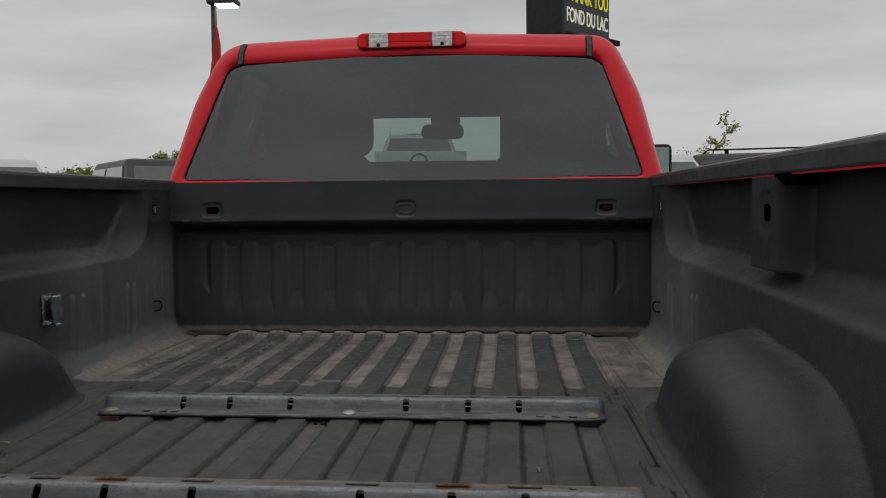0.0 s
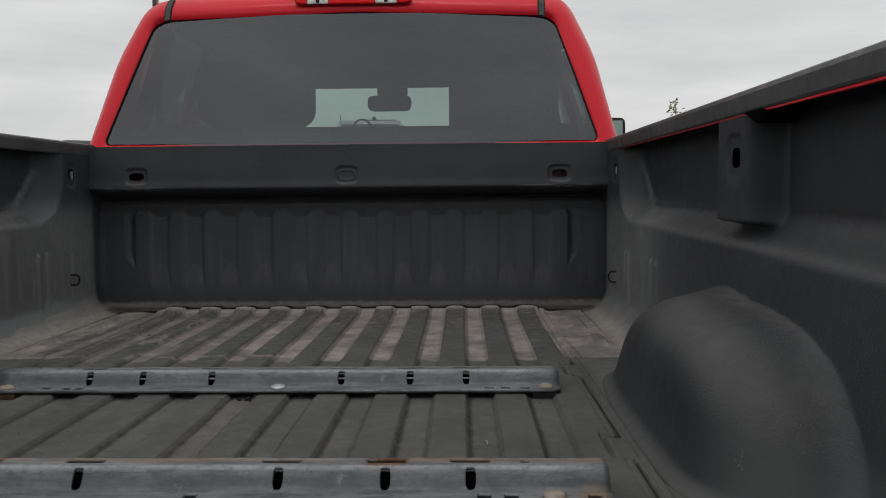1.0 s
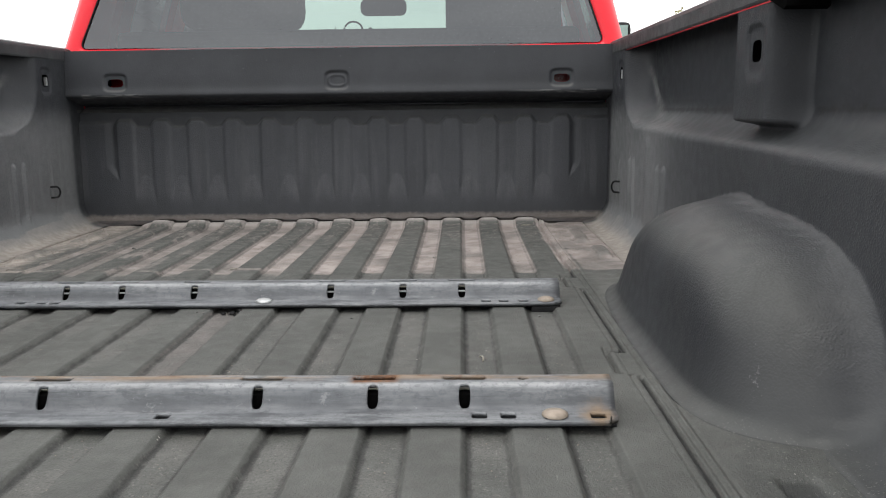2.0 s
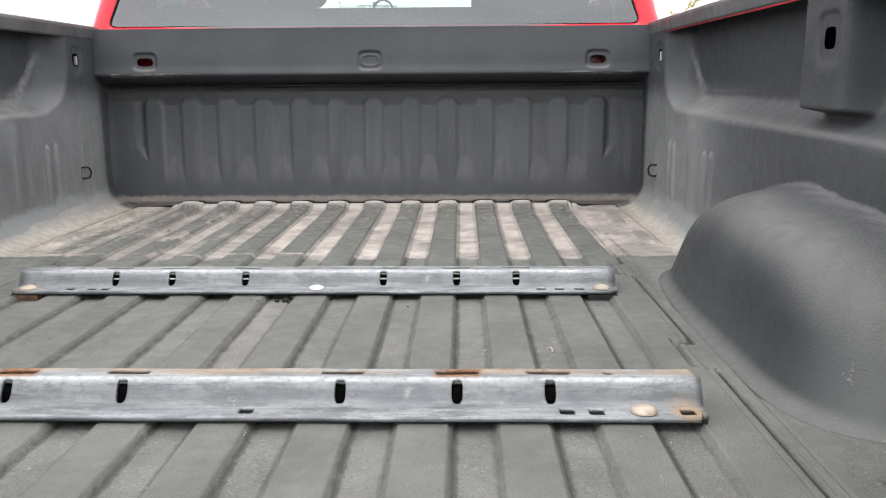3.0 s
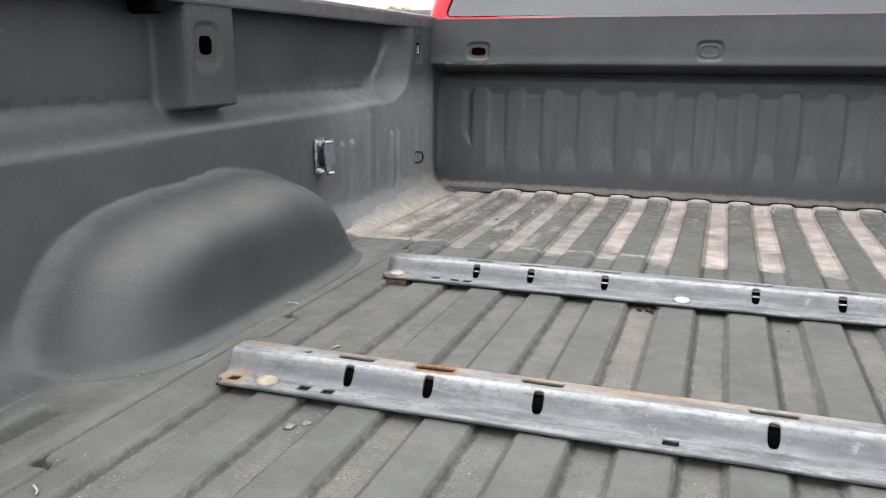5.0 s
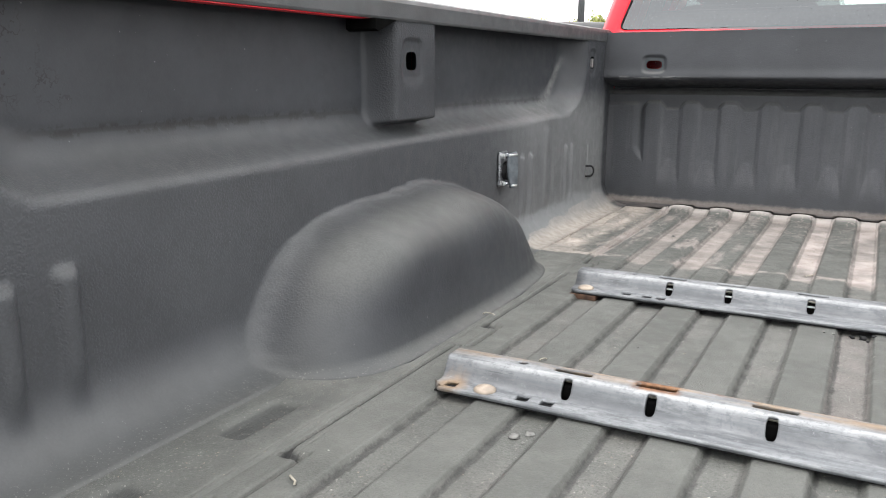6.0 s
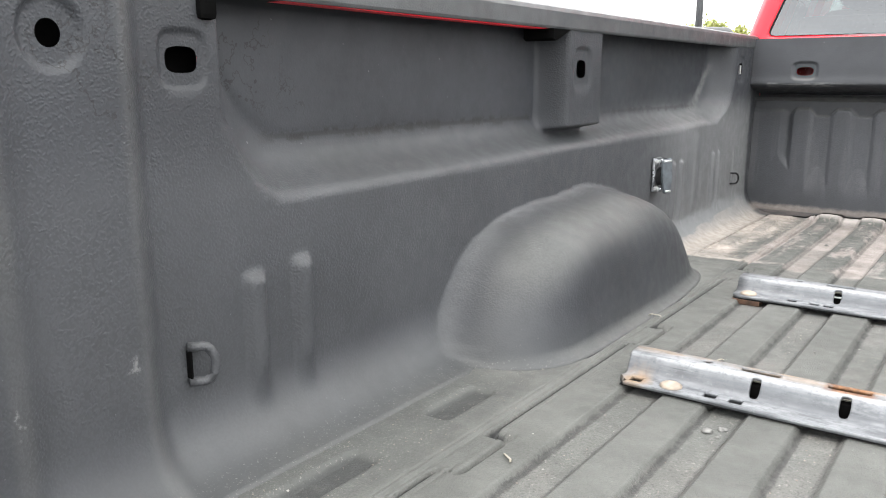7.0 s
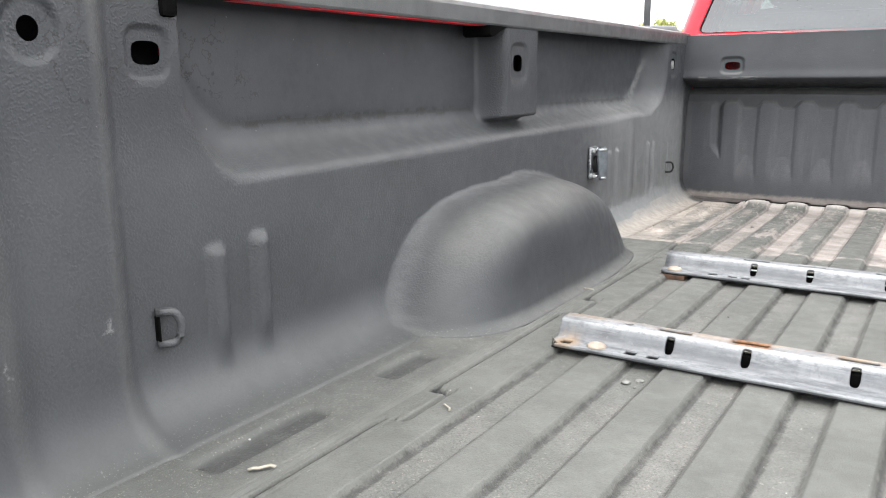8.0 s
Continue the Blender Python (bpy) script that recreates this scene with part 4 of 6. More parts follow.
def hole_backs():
    """Near-black plates standing in for cavity shade, and darkened body-colour metal behind the holes."""
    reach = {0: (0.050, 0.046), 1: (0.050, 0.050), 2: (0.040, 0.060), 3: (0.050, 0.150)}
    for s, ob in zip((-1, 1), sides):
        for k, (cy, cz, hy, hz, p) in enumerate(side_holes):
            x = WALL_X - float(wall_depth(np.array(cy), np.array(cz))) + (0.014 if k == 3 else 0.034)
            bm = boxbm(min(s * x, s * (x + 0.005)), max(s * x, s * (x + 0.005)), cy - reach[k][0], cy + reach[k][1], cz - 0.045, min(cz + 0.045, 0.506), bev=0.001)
            part("cavity_shade_plate", bm, M_HOLE, ob)
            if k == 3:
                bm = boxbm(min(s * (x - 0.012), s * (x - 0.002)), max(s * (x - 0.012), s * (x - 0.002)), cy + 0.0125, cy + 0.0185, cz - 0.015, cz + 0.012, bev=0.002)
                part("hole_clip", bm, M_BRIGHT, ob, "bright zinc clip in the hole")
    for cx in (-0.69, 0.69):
        # unseen black sleeve added to keep light off the red panel
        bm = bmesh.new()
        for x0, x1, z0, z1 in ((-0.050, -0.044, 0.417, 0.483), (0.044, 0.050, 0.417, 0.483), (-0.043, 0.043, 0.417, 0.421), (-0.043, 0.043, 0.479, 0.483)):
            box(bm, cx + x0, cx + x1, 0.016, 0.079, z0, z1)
        part("light_blocking_sleeve", bm, M_HOLE, front_ob)
        # darker red than the body paint, with the cavity's shade in its colour
        part("red_inner_panel", boxbm(cx - 0.052, cx + 0.052, 0.080, 0.084, 0.415, 0.485, bev=0.001), M_DARKRED, front_ob, "red metal behind the hole, darkened for cavity shade")


hole_backs()


def rail_caps():
    for s in (-1, 1):
        bm = bmesh.new()
        prof = [(0.8445, 0.5180), (0.8425, 0.522), (0.8420, 0.548), (0.8445, 0.555), (0.852, 0.559), (0.935, 0.561), (0.985, 0.555), (0.995, 0.547), (0.995, 0.505), (0.985, 0.505), (0.985, 0.538), (0.856, 0.538), (0.854, 0.518)]
        ysn = [BED_END, BED_END + 0.01, -1.6, -0.8, 0.045, 0.055]
        rows = []
        for i, y in enumerate(ysn):
            k = 0.997 if i in (0, len(ysn) - 1) else 1.0
            rows.append([bm.verts.new((s * x, y, 0.538 + (z - 0.538) * (0.9 if k < 1 else 1))) for x, z in prof])
        n = len(prof)
        for a, b in zip(rows, rows[1:]):
            for k in range(n):
                bm.faces.new((a[k], a[(k + 1) % n], b[(k + 1) % n], b[k]))
        bm.faces.new(rows[0])
        bm.faces.new(rows[-1][::-1])
        bmesh.ops.recalc_face_normals(bm, faces=bm.faces[:])
        truck_part("rail_cap", bm, "black plastic bed rail cap", M_CAP)
        # painted edge of the bed rail under the cap
        bm = bmesh.new()
        frames = [(-1.98, 0.5172), (-1.70, 0.5158), (-1.36, 0.5160), (-1.33, 0.5172)]
        x0, x1 = 0.849, 0.872
        if s > 0:
            frames, x0, x1 = [(BED_END + 0.01, 0.5128), (-1.70, 0.5136), (-1.1, 0.5156), (-0.3, 0.5166), (0.02, 0.5170)], 0.8462, 0.8530
        rows = [[bm.verts.new((s * x, y, z)) for x, z in ((x0, zb), (x0, 0.5176), (x1, 0.5176), (x1, zb))] for y, zb in frames]
        for p, q in zip(rows, rows[1:]):
            for k in range(4):
                bm.faces.new((p[k], p[(k + 1) % 4], q[(k + 1) % 4], q[k]))
        bm.faces.new(rows[0])
        bm.faces.new(rows[-1][::-1])
        bmesh.ops.recalc_face_normals(bm, faces=bm.faces[:])
        truck_part("rail_edge", bm, "red painted rail edge", M_RED)
        # outer panel
        bm = bmesh.new()
        box(bm, min(s * 0.955, s * 0.99), max(s * 0.955, s * 0.99), BED_END, -1.75, -0.30, 0.503, bev=0.012)
        box(bm, min(s * 0.955, s * 0.99), max(s * 0.955, s * 0.99), -1.75, -0.72, 0.02, 0.503, bev=0.004)
        box(bm, min(s * 0.955, s * 0.99), max(s * 0.955, s * 0.99), -0.72, 0.06, -0.30, 0.503, bev=0.012)
        truck_part("outer_panel", bm, "red painted bed outer panel", M_RED)


rail_caps()


# ---------------------------------------------------------------- cab
def rounded(pts, n=6):
    """Corner points (x, z, radius) of a closed outline, rounded with n+1 points each."""
    out = []
    m = len(pts)
    for i, (x, z, r) in enumerate(pts):
        p = Vector((x, z))
        a = (Vector(pts[i - 1][:2]) - p)
        b = (Vector(pts[(i + 1) % m][:2]) - p)
        a.normalize(), b.normalize()
        ang = a.angle(b)
        t = r / math.tan(ang / 2)
        p0, p1 = p + a * t, p + b * t
        for k in range(n + 1):
            f = k / n
            q = (1 - f) ** 2 * p0 + 2 * f * (1 - f) * p + f * f * p1
            out.append((q.x, q.y))
    return out


def rear_plane(z):
    return 0.085 + 0.34 * (z - 0.55)


WIN = [(-0.830, 0.5595, 0.020), (0.830, 0.5595, 0.020), (0.757, 0.80, 0.60), (0.692, 1.001, 0.055), (0.0, 1.021, 0.30), (-0.692, 1.001, 0.055), (-0.757, 0.80, 0.60)]


def ring_of(bm, outline, yf):
    return [bm.verts.new((x, yf(x, z), z)) for x, z in outline]


def join_rings(bm, a, b):
    n = len(a)
    for k in range(n):
        bm.faces.new((a[k], a[(k + 1) % n], b[(k + 1) % n], b[k]))


def outline_out(dx, dz, top):
    """The cab's rear outline, grown from the window's."""
    xm, xt = 0.757 + dx * 1.15, 0.688 + dx * 0.76
    zm = 0.80 + 0.6 * (top - 0.995)
    return rounded([(-0.833 - dx * 1.26, 0.556 - dz, 0.02), (0.833 + dx * 1.26, 0.556 - dz, 0.02), (xm, zm, 0.70), (xt, top - 0.016, 0.085 + dx * 0.6), (0.0, top + 0.012, 0.30), (-xt, top - 0.016, 0.085 + dx * 0.6), (-xm, zm, 0.70)])


def shell_rings():
    """Outlines of the cab's rear from the window's edge outward, each with its depth."""
    w = rounded(WIN)
    return [(w, lambda x, z: rear_plane(z) + 0.010),
            (w, lambda x, z: rear_plane(z) + 0.002),
            (outline_out(0.008, 0.008, 1.014), lambda x, z: rear_plane(z) - 0.004),
            (outline_out(0.040, 0.03, 1.060), lambda x, z: rear_plane(z) + 0.004),
            (outline_out(0.062, 0.06, 1.097), lambda x, z: rear_plane(z) + 0.035),
            (outline_out(0.078, 0.08, 1.118), lambda x, z: rear_plane(z) + 0.10),
            (outline_out(0.090, 0.10, 1.133), lambda x, z: 0.42 + 0.05 * (z - 0.55)),
            (outline_out(0.090, 0.10, 1.133), lambda x, z: 0.585)]


def cab_shell():
    bm = bmesh.new()
    seq = shell_rings()
    prev = None
    for o, yf in seq:
        r = ring_of(bm, o, yf)
        if prev:
            join_rings(bm, prev, r)
        prev = r
    bmesh.ops.recalc_face_normals(bm, faces=bm.faces[:])
    ob = truck_part("cab_rear", bm, "red painted cab rear round the window", M_RED, shade=True)
    # roof, doors and pillars
    bm = bmesh.new()
    box(bm, -0.765, 0.765, 0.59, 1.62, 1.055, 1.105, bev=0.03)
    truck_part("roof", bm, "red painted roof", M_RED)
    for s in (-1, 1):
        for y0, y1 in ((0.50, 0.60), (1.02, 1.16), (1.86, 1.96)):
            bm = bmesh.new()
            v = []
            for y in (y0, y1):
                for t in (0.0, 0.03):
                    v += [bm.verts.new((s * (0.955 - t), y, 0.50)), bm.verts.new((s * (0.775 - t), y if y1 < 1.8 else y - 0.45, 1.055))]
            a, b, c, d, e, f, g, h = v
            for q in ((a, b, f, e), (c, d, h, g), (a, b, d, c), (e, f, h, g), (a, c, g, e), (b, d, h, f)):
                bm.faces.new(q)
            bmesh.ops.recalc_face_normals(bm, faces=bm.faces[:])
            truck_part("window_pillar", bm, "", M_RED)
        truck_part("door_panel", boxbm(min(s * 0.90, s * 0.985), max(s * 0.90, s * 0.985), 0.10, 2.1, -0.35, 0.53, bev=0.03), "red painted door panel", M_RED)
        for y0, y1 in ((0.58, 1.04), (1.14, 1.88)):
            bm = bmesh.new()
            k = 0.45 * 0 if y1 < 1.5 else 0.42
            q = [(s * 0.945, y0, 0.52), (s * 0.945, y1, 0.52), (s * 0.768, y1 - k, 1.075), (s * 0.768, y0, 1.075)]
            f = bm.faces.new([bm.verts.new(p) for p in q])
            bm.normal_update()
            if f.normal.x * s > 0:
                f.normal_flip()
            truck_part("side_window", bm, "dark tinted side window", M_SIDEGLASS)
    # nose, front fenders and bonnet
    truck_part("bonnet", boxbm(-0.93, 0.93, 2.05, 3.35, -0.40, 0.46, bev=0.10, seg=4), "red painted bonnet and fenders", M_RED)
    truck_part("underframe", boxbm(-0.45, 0.45, -2.3, 3.2, -0.42, -0.14, bev=0.02), "black steel underframe", M_BLACK)
    truck_part("cab_floor", boxbm(-0.9, 0.9, 0.12, 2.1, -0.36, -0.30, bev=0.01), "", M_TRIM)
    return ob


cab_shell()


def rear_window():
    us, vs = np.linspace(-1, 1, 41), np.linspace(0.545, 1.016, 17)

    def pane(u, z):
        x = u * (np.interp(z, [0.545, 0.68, 0.81, 0.92, 0.992, 1.016], [0.838, 0.800, 0.762, 0.727, 0.704, 0.696]) + 0.004)
        return x, rear_plane(z) + 0.004 - 0.008 * (1 - u * u), z
    me = sheet("rear_window", us, vs, pane, (), M_REARGLASS)
    ob = truck_part("rear_window", me, "large dark tinted rear window")
    # black rubber seal round it
    bm = bmesh.new()
    w = rounded(WIN)
    rs = []
    for k, dy in ((1.002, 0.000), (0.9985, -0.001), (0.998, 0.010)):
        rs.append(ring_of(bm, [(x * k, 0.78 + (z - 0.78) * k) for x, z in w], lambda x, z: rear_plane(z) - 0.001 + dy))
    for p, q in zip(rs, rs[1:]):
        join_rings(bm, p, q)
    bmesh.ops.recalc_face_normals(bm, faces=bm.faces[:])
    part("window_seal", bm, M_BLACK, ob, "black rubber seal")


rear_window()


def lens_block(x0, x1, z0, z1, y0, y1, ra, rb, bev=0.004):
    """A lens with its own corner radii at both ends, its edges rounded off."""
    bm = bmesh.new()
    o = rounded([(x0, z0, ra), (x1, z0, rb), (x1, z1, rb), (x0, z1, ra)], 6)
    f = bm.faces.new([bm.verts.new((x, y0, z)) for x, z in o])
    g = bmesh.ops.extrude_face_region(bm, geom=[f])
    bmesh.ops.translate(bm, verts=[e for e in g["geom"] if isinstance(e, bmesh.types.BMVert)], vec=(0, y1 - y0, 0))
    bmesh.ops.recalc_face_normals(bm, faces=bm.faces[:])
    rim = [e for e in bm.edges if all(abs(v.co.y - y0) < 1e-6 for v in e.verts)]
    bmesh.ops.bevel(bm, geom=rim, offset=bev, segments=3, profile=0.6, affect='EDGES')
    return bm


def brake_light():
    ob = truck_part("third_brake_light", lens_block(-0.208, 0.204, 1.045, 1.105, 0.236, 0.32, 0.030, 0.030, 0.010), "red brake lamp with two clear cargo lenses", M_DARKRED, shade=False)
    for x0, x1, ra, rb in ((-0.204, -0.163, 0.025, 0.003), (0.155, 0.200, 0.003, 0.025)):
        part("end_lens", lens_block(x0, x1, 1.049, 1.101, 0.231, 0.25, ra, rb, 0.006), M_REDLENS, ob, "red lens")
    for x0, x1 in ((-0.160, -0.087), (0.077, 0.152)):
        lens = part("clear_lens", lens_block(x0, x1, 1.049, 1.101, 0.230, 0.25, 0.004, 0.004), M_CLEARLENS, ob, "clear cargo lamp lens")
        xm = (x0 + x1) / 2
        bm = bmesh.new()
        cyl(bm, (xm, 0.2285, 1.058), (xm, 0.235, 1.058), 0.007, seg=12)
        part("lamp_bulb", bm, M_BLACK, lens)
        for k in range(3):
            zz = 1.070 + 0.010 * k
            part("lens_flute", boxbm(x0 + 0.006, x1 - 0.006, 0.2286, 0.2305, zz - 0.003, zz + 0.003, bev=0.0008), M_CHROME if k == 1 else M_CLEARLENS, lens)
    part("centre_lens", lens_block(-0.084, 0.074, 1.068, 1.102, 0.229, 0.25, 0.004, 0.004), M_REDLENS, ob, "red lens")
    part("centre_lens", lens_block(-0.084, 0.074, 1.048, 1.066, 0.2265, 0.25, 0.004, 0.004), M_REDLENS, ob, "red lens")


brake_light()


def roof_seals():
    """Flat ribbed strips in the roof ditches, laid over the shell from the window's corner to the crest."""
    for s in (-1, 1):
        for lo, hi, lift, mat, name, label in ((-0.0130, 0.0130, 0.0015, M_BLACK, "ditch_gap", "black gap beside the roof seal"), (-0.0085, 0.0085, 0.0045, M_SEAL, "roof_ditch_seal", "dark grey rubber roof seal")):
            bm = bmesh.new()
            rows = []
            for i, (outline, yf) in enumerate(shell_rings()[1:5]):
                x0 = 0.651 + 0.0025 * i
                top = sorted((x, z) for x, z in outline if z > 0.92)
                row = []
                for o in (lo, hi):
                    x = s * (x0 + o)
                    z = float(np.interp(x, [p[0] for p in top], [p[1] for p in top]))
                    row.append((x, yf(x, z), z))
                n = Vector((0, -1, 0.35 + 0.45 * i)).normalized()
                rows.append([bm.verts.new(Vector(p) + n * d) for p in row for d in (lift, -0.004)])
            for p, q in zip(rows, rows[1:]):
                for j, k in ((0, 2), (2, 3), (3, 1), (1, 0)):
                    bm.faces.new((p[j], p[k], q[k], q[j]))
            bm.faces.new([rows[0][k] for k in (0, 2, 3, 1)])
            bm.faces.new([rows[-1][k] for k in (1, 3, 2, 0)])
            bmesh.ops.recalc_face_normals(bm, faces=bm.faces[:])
            truck_part(name, bm, label, mat)


roof_seals()


def cab_inside():
    bm = boxbm(-0.70, 0.70, 0.36, 0.52, 1.03, 1.055, bev=0.01)
    box(bm, -0.762, 0.762, 0.525, 1.52, 1.028, 1.053, bev=0.01)
    truck_part("headliner", bm, "grey headliner", M_TRIM)
    truck_part("dashboard", boxbm(-0.88, 0.88, 1.75, 2.10, 0.10, 0.675, bev=0.04, seg=3), "dark dashboard", M_TRIM)
    bm = bmesh.new()
    q = [(-0.86, 2.08, 0.56), (0.86, 2.08, 0.56), (0.70, 1.50, 1.075), (-0.70, 1.50, 1.075)]
    f = bm.faces.new([bm.verts.new(p) for p in q])
    bm.normal_update()
    if f.normal.y > 0:
        f.normal_flip()
    truck_part("windshield", bm, "green-tinted windshield", M_SHIELD)
    truck_part("rear_bench", boxbm(-0.78, 0.78, 0.24, 0.44, -0.05, 0.627, bev=0.03, seg=3), "dark cloth rear bench", M_SEATC)
    for s in (-1, 1):
        ob = truck_part("front_seat", boxbm(min(s * 0.30, s * 0.86), max(s * 0.30, s * 0.86), 0.95, 1.12, 0.0, 0.70, bev=0.07, seg=3), "dark cloth front seat", M_SEATC)
        xi, xo = (0.286, 0.790) if s < 0 else (0.320, 0.800)
        bm = lens_block(min(s * xi, s * xo), max(s * xi, s * xo), 0.690 if s < 0 else 0.60, 0.99, 0.93, 1.06, 0.085 if s < 0 else 0.02, 0.085 if s < 0 else 0.10, 0.02)
        part("headrest", bm, M_SEATC, ob)
        part("seat_cushion", boxbm(min(s * 0.30, s * 0.86), max(s * 0.30, s * 0.86), 1.05, 1.55, 0.0, 0.14, bev=0.05, seg=3), M_SEATC, ob)
        truck_part("sun_visor", boxbm(min(s * 0.001, s * 0.62), max(s * 0.001, s * 0.62), 1.44, 1.50, 0.917, 1.045, bev=0.012), "grey sun visor", M_TRIM)
    bm = lens_block(-0.106, 0.118, 0.808, 0.886, 1.53, 1.565, 0.034, 0.034, 0.008)
    ob = truck_part("rear_view_mirror", bm, "black rear-view mirror", M_BLACK)
    bm = bmesh.new()
    box(bm, 0.000, 0.040, 1.505, 1.60, 0.880, 1.06, bev=0.01)
    box(bm, -0.055, 0.100, 1.52, 1.56, 0.882, 0.94, bev=0.012)
    part("mirror_stalk", bm, M_BLACK, ob)
    bm = bmesh.new()
    tube(bm, [(-0.36 + 0.185 * math.cos(a), 1.60 - 0.05 * math.sin(a), 0.45 + 0.175 * math.sin(a)) for a in np.linspace(0, 2 * math.pi, 33)], 0.014)
    ob = truck_part("steering_wheel", bm, "black steering wheel", M_BLACK, shade=True)
    part("wheel_hub", boxbm(-0.44, -0.28, 1.60, 1.66, 0.42, 0.50, bev=0.02), M_BLACK, ob)
    bm = bmesh.new()
    tube(bm, [(0.012 + 0.033 * math.cos(a), 0.34, 0.624 + 0.034 * math.sin(a)) for a in np.linspace(0, math.pi, 17)], 0.0035)
    truck_part("strap_loop", bm, "dark strap loop on top of the rear bench", M_BLACK, shade=True)


cab_inside()


def side_mirrors():
    for s in (-1, 1):
        ob = truck_part("side_mirror", boxbm(min(s * 1.05, s * 1.232), max(s * 1.05, s * 1.232), 1.62, 1.74, 0.50, 0.772, bev=0.035, seg=3), "black towing side mirror", M_BLACK)
        part("mirror_glass", boxbm(min(s * 1.06, s * 1.212), max(s * 1.06, s * 1.212), 1.614, 1.622, 0.51, 0.754, bev=0.002), M_MIRROR, ob, "mirror glass")
        part("mirror_arm", boxbm(min(s * 0.95, s * 1.05), max(s * 0.95, s * 1.08), 1.66, 1.72, 0.50, 0.56, bev=0.01), M_BLACK, ob)


side_mirrors()


def wheel(parent, x, y, r=0.42, w=0.27, lift=0.0):
    bm = bmesh.new()
    prof = [(r * 0.60, -w / 2), (r * 0.90, -w / 2), (r * 0.985, -w * 0.40), (r, -w * 0.25), (r, w * 0.25), (r * 0.985, w * 0.40), (r * 0.90, w / 2), (r * 0.60, w / 2)]
    seg = 36
    rows = [[bm.verts.new((x + o, y + q * math.cos(a), r + q * math.sin(a) + lift)) for q, o in prof] for a in [2 * math.pi * k / seg for k in range(seg)]]
    n = len(prof)
    for i in range(seg):
        a, b = rows[i], rows[(i + 1) % seg]
        for k in range(n - 1):
            bm.faces.new((a[k], a[k + 1], b[k + 1], b[k]))
    bmesh.ops.recalc_face_normals(bm, faces=bm.faces[:])
    ob = part("wheel", bm, M_TYRE, parent, "black tyre on an alloy rim", shade=True)
    bm = bmesh.new()
    cyl(bm, (x - w * 0.36, y, r + lift), (x + w * 0.36, y, r + lift), r * 0.62, seg=24)
    for s in (-1, 1):
        cyl(bm, (x + s * w * 0.36, y, r + lift), (x + s * w * 0.45, y, r + lift), r * 0.20, seg=16)
    part("rim", bm, M_RIM, ob, "alloy rim")


for wx in (-0.86, 0.86):
    wheel(truck, wx, -1.235)
    wheel(truck, wx, 2.65)


# ---------------------------------------------------------------- fittings on the bed
def tie_down(parent, s, y, z, mat, out, rad, half):
    """D-shaped ring on a short bar, swung a little way off the panel."""
    bm = bmesh.new()
    x = s * (WALL_X - 0.008)
    arc = [(math.sin(a), math.cos(a)) for a in np.linspace(0, math.pi, 13)]
    pts = [(x + s * 0.006, y - 0.010, z + half)] + [(x - s * out * (0.15 + 0.85 * c), y - 0.002 + 0.014 * c * half / 0.020, z + half * max(-1, min(1, 1.1 * d))) for c, d in arc] + [(x + s * 0.006, y - 0.010, z - half)]
    tube(bm, pts, rad, 8)
    ob = part("tie_down_ring", bm, mat, parent, "lining-coated steel tie-down ring", shade=True)
    part("ring_plate", boxbm(min(x, x + s * 0.012), max(x, x + s * 0.012), y - 0.0115, y - 0.0085, z - half * 0.8, z + half * 0.8, bev=0.002), M_HOLE if rad > 0.004 else M_WALL, ob)


for s_, ob_ in zip((-1, 1), sides):
    tie_down(ob_, s_, -0.143, 0.128, M_BLACK, 0.013, 0.0028, 0.016)
    tie_down(ob_, s_, -2.133, 0.124, M_WALL, 0.012, 0.0056, 0.020)


def under_rail_blocks():
    """Under the rail: a dark bracket block at the rear post, and a black wedge standing in for the shaded gap beside
    the pocket housing.
    """
    for s, ob in zip((-1, 1), sides):
        part("bracket_gap_block", boxbm(min(s * 0.838, s * 0.90), max(s * 0.838, s * 0.90), -2.103, -2.080, 0.490, 0.5176, bev=0.006), M_HOLE, ob, "black rail bracket")
        bm = bmesh.new()
        ring = [[bm.verts.new((s * x, y, z)) for y, z in ((-1.332, 0.5176), (-1.332, 0.500), (-1.322, 0.496), (-1.262, 0.5176))] for x in (0.838, 0.90)]
        join_rings(bm, ring[0], ring[1])
        bm.faces.new(ring[0])
        bm.faces.new(ring[1][::-1])
        bmesh.ops.recalc_face_normals(bm, faces=bm.faces[:])
        part("bracket_gap_block", bm, M_HOLE, ob, "black wedge standing in for the shaded gap under the rail")


under_rail_blocks()


